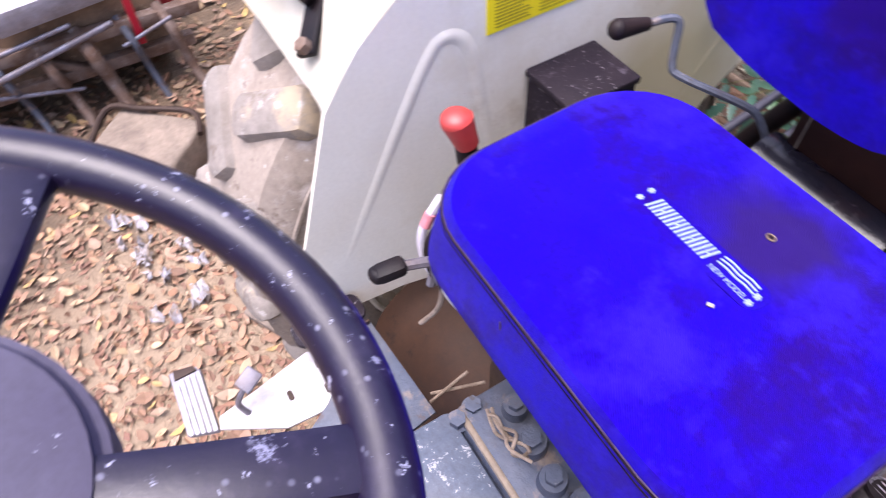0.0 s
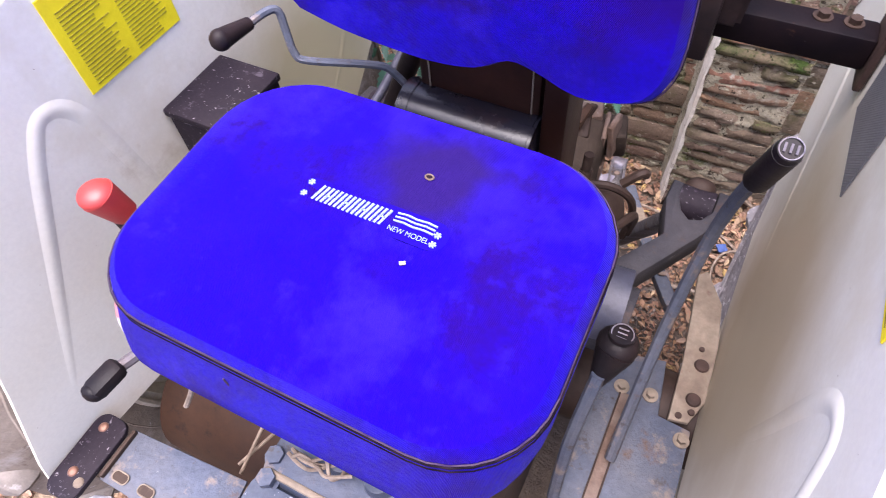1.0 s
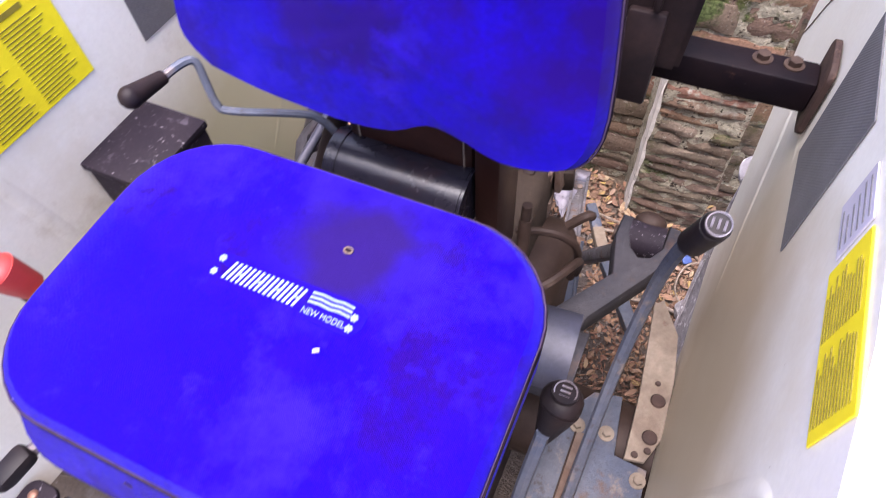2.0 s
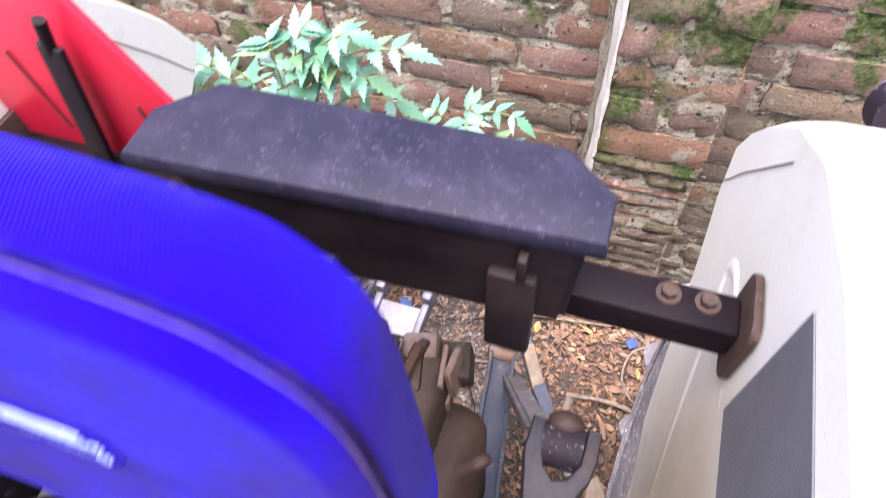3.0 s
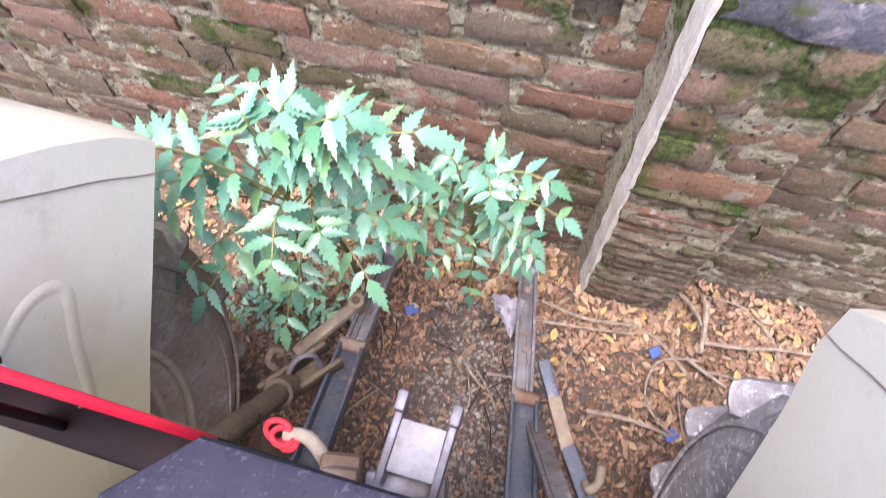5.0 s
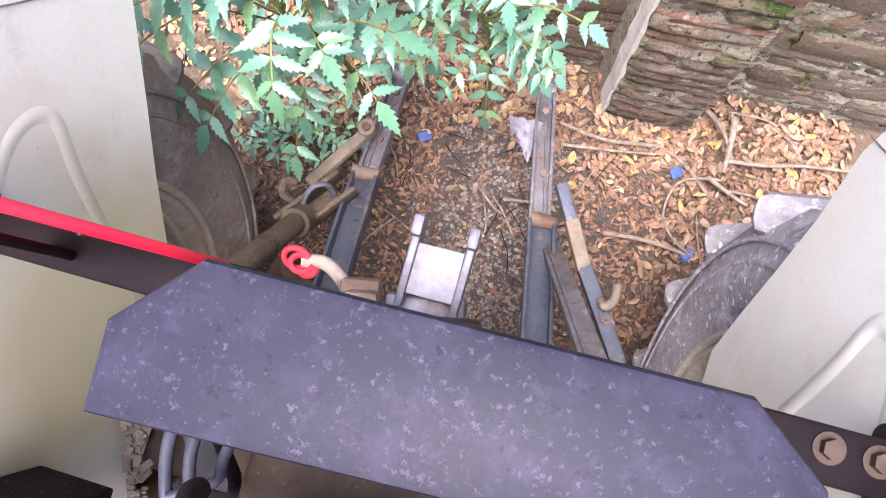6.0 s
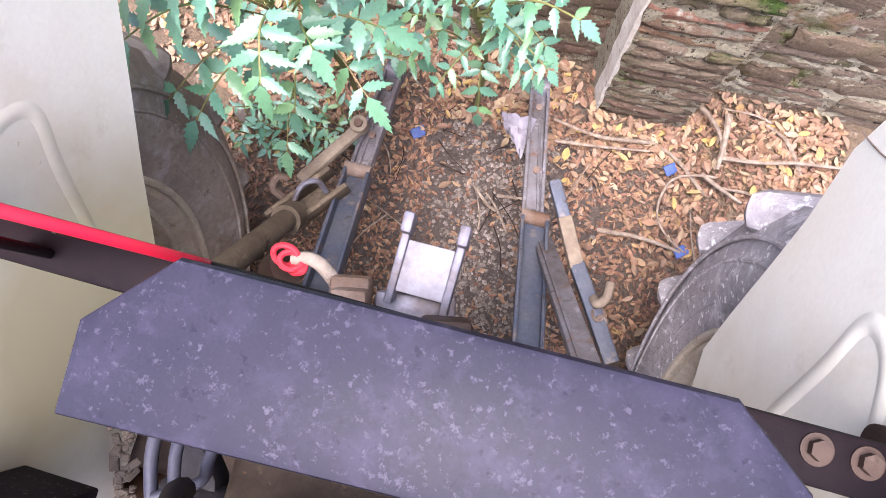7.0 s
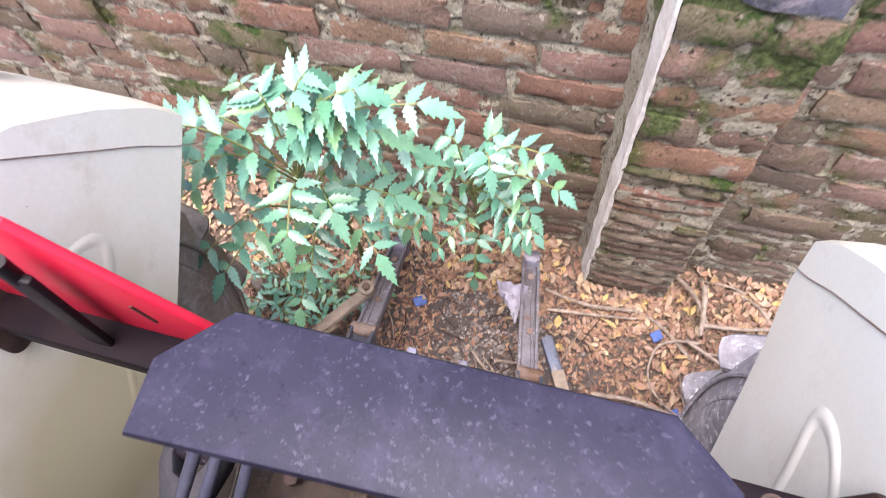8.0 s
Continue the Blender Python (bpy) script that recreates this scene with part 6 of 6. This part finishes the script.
def fallen_leaf(bm, x, y, z, long_, wide, slope_):
    """A dry oval leaf, folded a little along its middle."""
    turn_ = Euler((rnd.gauss(0, slope_), rnd.gauss(0, slope_), rnd.uniform(0, 6.28))).to_matrix()
    fold = rnd.uniform(-0.10, 0.35) * wide
    curl = rnd.uniform(-0.05, 0.22) * long_
    at_ = Vector((x, y, z))
    mid = [bm.verts.new(at_ + turn_ @ Vector((long_ * (t - 0.5), 0, curl * (2 * t - 1) ** 2))) for t in (0.0, 0.5, 1.0)]
    for sg in (1, -1):
        rim_ = [bm.verts.new(at_ + turn_ @ Vector((long_ * (t - 0.5), sg * wide * w, fold + curl * (2 * t - 1) ** 2))) for t, w in ((0.22, 0.36), (0.5, 0.5), (0.78, 0.38))]
        bm.faces.new((mid[0], rim_[0], rim_[1], mid[1]) if sg > 0 else (mid[1], rim_[1], rim_[0], mid[0]))
        bm.faces.new((mid[1], rim_[1], rim_[2], mid[2]) if sg > 0 else (mid[2], rim_[2], rim_[1], mid[1]))


for i in range(7400):
    if i < 4300:
        x, y = rnd.uniform(-1.3, 1.0), 1.64 - abs(rnd.gauss(0, 0.20))
    elif i < 5100:
        x, y = rnd.uniform(-0.15, 0.95), rnd.uniform(0.75, 1.5)
    else:
        x, y = rnd.uniform(-3.2, -0.75), rnd.uniform(-1.0, 1.0)
    if y > WALL - 0.01 or (PIER_X[0] < x < PIER_X[1] and y > PIER - 0.01):
        continue
    if -0.48 < x < -0.05 and y < 1.42 and rnd.random() < 0.86:
        continue
    if x > -0.1 and noise.noise(Vector((x * 7, y * 7, 4.0))) + rnd.uniform(-0.35, 0.35) < -0.12:
        continue
    if x < -0.42 and y > 1.0 and rnd.random() < 0.45:
        continue
    long_ = rnd.uniform(0.017, 0.038) * (rnd.uniform(1.1, 2.0) if x < -0.75 and y < 0.9 else 1.0)
    fallen_leaf(lit, x, y, lift(x, y) + rnd.uniform(0.002, 0.018), long_, long_ * rnd.uniform(0.36, 0.58), 0.34 if y > 0.9 else 0.20)
for k in range(9):
    fallen_leaf(lit, rnd.uniform(0.0, 0.19), rnd.uniform(1.55, 1.64), 1.232, rnd.uniform(0.018, 0.032), 0.010, 0.25)
mulch = B()
for i in range(11000):
    x, y = rnd.uniform(-1.0, 0.6), rnd.uniform(0.85, 1.62)
    if rnd.random() < 0.8 and -0.40 < x < -0.05 and y < 1.42 or (PIER_X[0] < x < PIER_X[1] and y > PIER - 0.01):
        continue
    ln_, wd = rnd.uniform(0.010, 0.030), rnd.uniform(0.005, 0.014)
    turn_ = Euler((rnd.gauss(0, 0.5), rnd.gauss(0, 0.5), rnd.uniform(0, 6.28))).to_matrix()
    at_ = Vector((x, y, lift(x, y) + rnd.uniform(0.003, 0.012)))
    mulch.faces.new([mulch.verts.new(at_ + turn_ @ Vector(p)) for p in ((-ln_ / 2, 0, 0), (0, wd / 2, 0.002), (ln_ / 2, 0, 0), (0, -wd / 2, 0.002))])
for i in range(4200):
    x, y = rnd.uniform(-2.6, -0.78), rnd.uniform(-0.75, 0.75)
    ln_, wd = rnd.uniform(0.012, 0.048), rnd.uniform(0.008, 0.024)
    turn_ = Euler((rnd.gauss(0, 0.4), rnd.gauss(0, 0.4), rnd.uniform(0, 6.28))).to_matrix()
    at_ = Vector((x, y, lift(x, y) + rnd.uniform(0.002, 0.010)))
    mulch.faces.new([mulch.verts.new(at_ + turn_ @ Vector(p)) for p in ((-ln_ / 2, 0, 0), (0, wd / 2, 0.002), (ln_ / 2, 0, 0), (0, -wd / 2, 0.002))])
gravel = B()
for i in range(2600):
    x, y = rnd.gauss(-0.21, 0.12), rnd.uniform(0.85, 1.48)
    if (PIER_X[0] - 0.01 < x and y > PIER - 0.02) or x > 0.25:
        continue
    r = rnd.uniform(0.002, 0.0065)
    c = Vector((x, y, lift(x, y) + 0.2 * r))
    ring = [gravel.verts.new(c + Vector((r * rnd.uniform(0.7, 1.3) * math.cos(k * 1.2566), r * rnd.uniform(0.7, 1.3) * math.sin(k * 1.2566), 0))) for k in range(5)]
    crest = gravel.verts.new(c + Vector((rnd.uniform(-0.3, 0.3) * r, rnd.uniform(-0.3, 0.3) * r, r * rnd.uniform(0.5, 0.9))))
    foot = gravel.verts.new(c - Vector((0, 0, r)))
    for k in range(5):
        gravel.faces.new((ring[k], ring[(k + 1) % 5], crest))
        gravel.faces.new((ring[(k + 1) % 5], ring[k], foot))
solo("gravel", gravel, "grit", "fine damp grey-brown gravel on the soil", "gravel", kind="stuff", smooth=False)
solo("leaf_mulch", mulch, "mulch", "dark reddish crumbled leaf mulch on damp soil", "leaf mulch", kind="stuff", smooth=False)
solo("leaf_litter", lit, "litter", "dry brown and yellow fallen leaves on the soil", "fallen leaves", kind="stuff", smooth=False)

# ---------------------------------------------------------------- bricks
def worn_brick(seed):
    """A unit brick: rough front with broken, drawn-back edges; front at y = -0.5."""
    r2 = random.Random(seed)
    bm = B()
    nx, nz = 7, 4
    front = []
    for j in range(nz):
        row = []
        for i in range(nx):
            x, z = i / (nx - 1) - 0.5, j / (nz - 1) - 0.5
            edge = (i in (0, nx - 1)) + (j in (0, nz - 1))
            back = (0.0, 0.05, 0.11)[edge] * r2.uniform(0.3, 1.5) + r2.uniform(-0.03, 0.04)
            if edge and r2.random() < 0.10:
                back += 0.12
            row.append(bm.verts.new((x + r2.uniform(-0.022, 0.022), -0.5 + back, z + r2.uniform(-0.035, 0.035))))
        front.append(row)
    for a, b in zip(front, front[1:]):
        for i in range(nx - 1):
            bm.faces.new((a[i], a[i + 1], b[i + 1], b[i]))
    loop = front[0] + [r[-1] for r in front[1:]] + front[-1][-2::-1] + [r[0] for r in front[-2:0:-1]]
    rear = [bm.verts.new((v.co.x * 1.0, 0.5, v.co.z)) for v in loop]
    n = len(loop)
    for i in range(n):
        bm.faces.new((loop[i], rear[i], rear[(i + 1) % n], loop[(i + 1) % n]))
    return bm


shapes = [made("brick", worn_brick(40 + k), "brick") for k in range(10)]
for me in shapes:
    me.set_sharp_from_angle(angle=radians(62))


def in_material(name):
    out = []
    for me in shapes:
        c = me.copy()
        c.materials.clear()
        c.materials.append(M[name])
        out.append(c)
    return out


KINDS = {"brick": shapes, "tanbrick": in_material("tanbrick"), "mossbrick": in_material("mossbrick"), "greybrick": in_material("greybrick")}


def lay(x0, x1, z, front, depth, rb, proud, grey=False, tall=COURSE):
    """One brick of a wall, a little out of line."""
    x = (x0 + x1) / 2
    mossy = rb.random() < (0.45 if z > 0.95 and x > -0.75 else 0.14 if z > 0.70 and x < -0.03 else 0.05)
    tan = rb.random() < (0.75 if z < 0.38 else 0.30 if z < 0.62 else 0.08) + (0.3 if x > -0.03 else 0.0)
    kind = "greybrick" if grey else "mossbrick" if mossy else "tanbrick" if tan else "brick"
    ob = new("brick", KINDS[kind][rb.randrange(10)])
    ob.scale = (x1 - x0 - rb.uniform(0.0, 0.012), depth, tall - rb.uniform(0.009, 0.021) * tall / COURSE)
    ob.location = (x, front + depth / 2 - proud - (0.006 if grey else 0.0), z + tall / 2)
    ob.rotation_euler = (rb.uniform(-0.05, 0.05), rb.uniform(-0.022, 0.022), rb.uniform(-0.025, 0.025))
    ob.parent = wall_ob
    return ob


rb = random.Random(77)
for c in range(-1, 17):
    z = 0.803 - 10 * COURSE + c * COURSE
    layers_ = ((0.0, 0.55), (0.55, 0.45)) if z < 0.36 and c % 2 else ((0.0, 1.0),)
    for base_, share in layers_:
        x = -1.95 + (0.12 if c % 2 else 0.0) + rb.uniform(-0.04, 0.04)
        while x < 0.85:
            w = rb.uniform(0.205, 0.235) if rb.random() < 0.72 else rb.uniform(0.09, 0.13)
            x1 = x + w
            inside = PIER_X[0] - 0.02 < x and x1 < PIER_X[1] + 0.02
            at_hole = abs(z + COURSE / 2 - 0.93) < 0.05 and x < -0.12 and x1 > -0.19
            if abs(z + COURSE / 2 - 0.93) < 0.05 and x < -0.885 and x1 > -0.955:
                if x < -1.02:
                    lay(x, -0.96, z, WALL, 0.06, rb, 0.006)
                if x1 > -0.82:
                    lay(-0.88, x1, z, WALL, 0.06, rb, 0.006)
            elif at_hole and x < -0.24:
                lay(x, -0.198, z, WALL, 0.06, rb, 0.006)
            elif at_hole and x1 > -0.06:
                lay(-0.118, x1, z, WALL, 0.06, rb, 0.006)
            elif not inside and not at_hole:
                lay(x, x1, z + base_ * COURSE, WALL, 0.06, rb, rb.uniform(0.002, 0.012), tall=share * COURSE)
            x = x1 + rb.uniform(0.006, 0.02)
    for base_, share in (((0.0, 0.5), (0.5, 0.5)) if z < 0.58 else ((0.0, 1.0),)):
        if z < 1.16:
            split = 0.5 if z > 1.10 else 0.99 if z > 1.03 else rb.choice((0.5, 0.42, 0.62, 1.0, 1.0))
            xm = PIER_X[0] + (PIER_X[1] - PIER_X[0]) * split
            j = rb.uniform(-0.008, 0.012)
            lay(PIER_X[0], xm - 0.004, z + base_ * COURSE, PIER, 0.10, rb, rb.uniform(0.0, 0.010), z > 1.03, share * COURSE)
            if split < 0.9:
                lay(xm + 0.004, PIER_X[1] + j, z + base_ * COURSE, PIER, 0.10, rb, rb.uniform(0.0, 0.010), tall=share * COURSE)
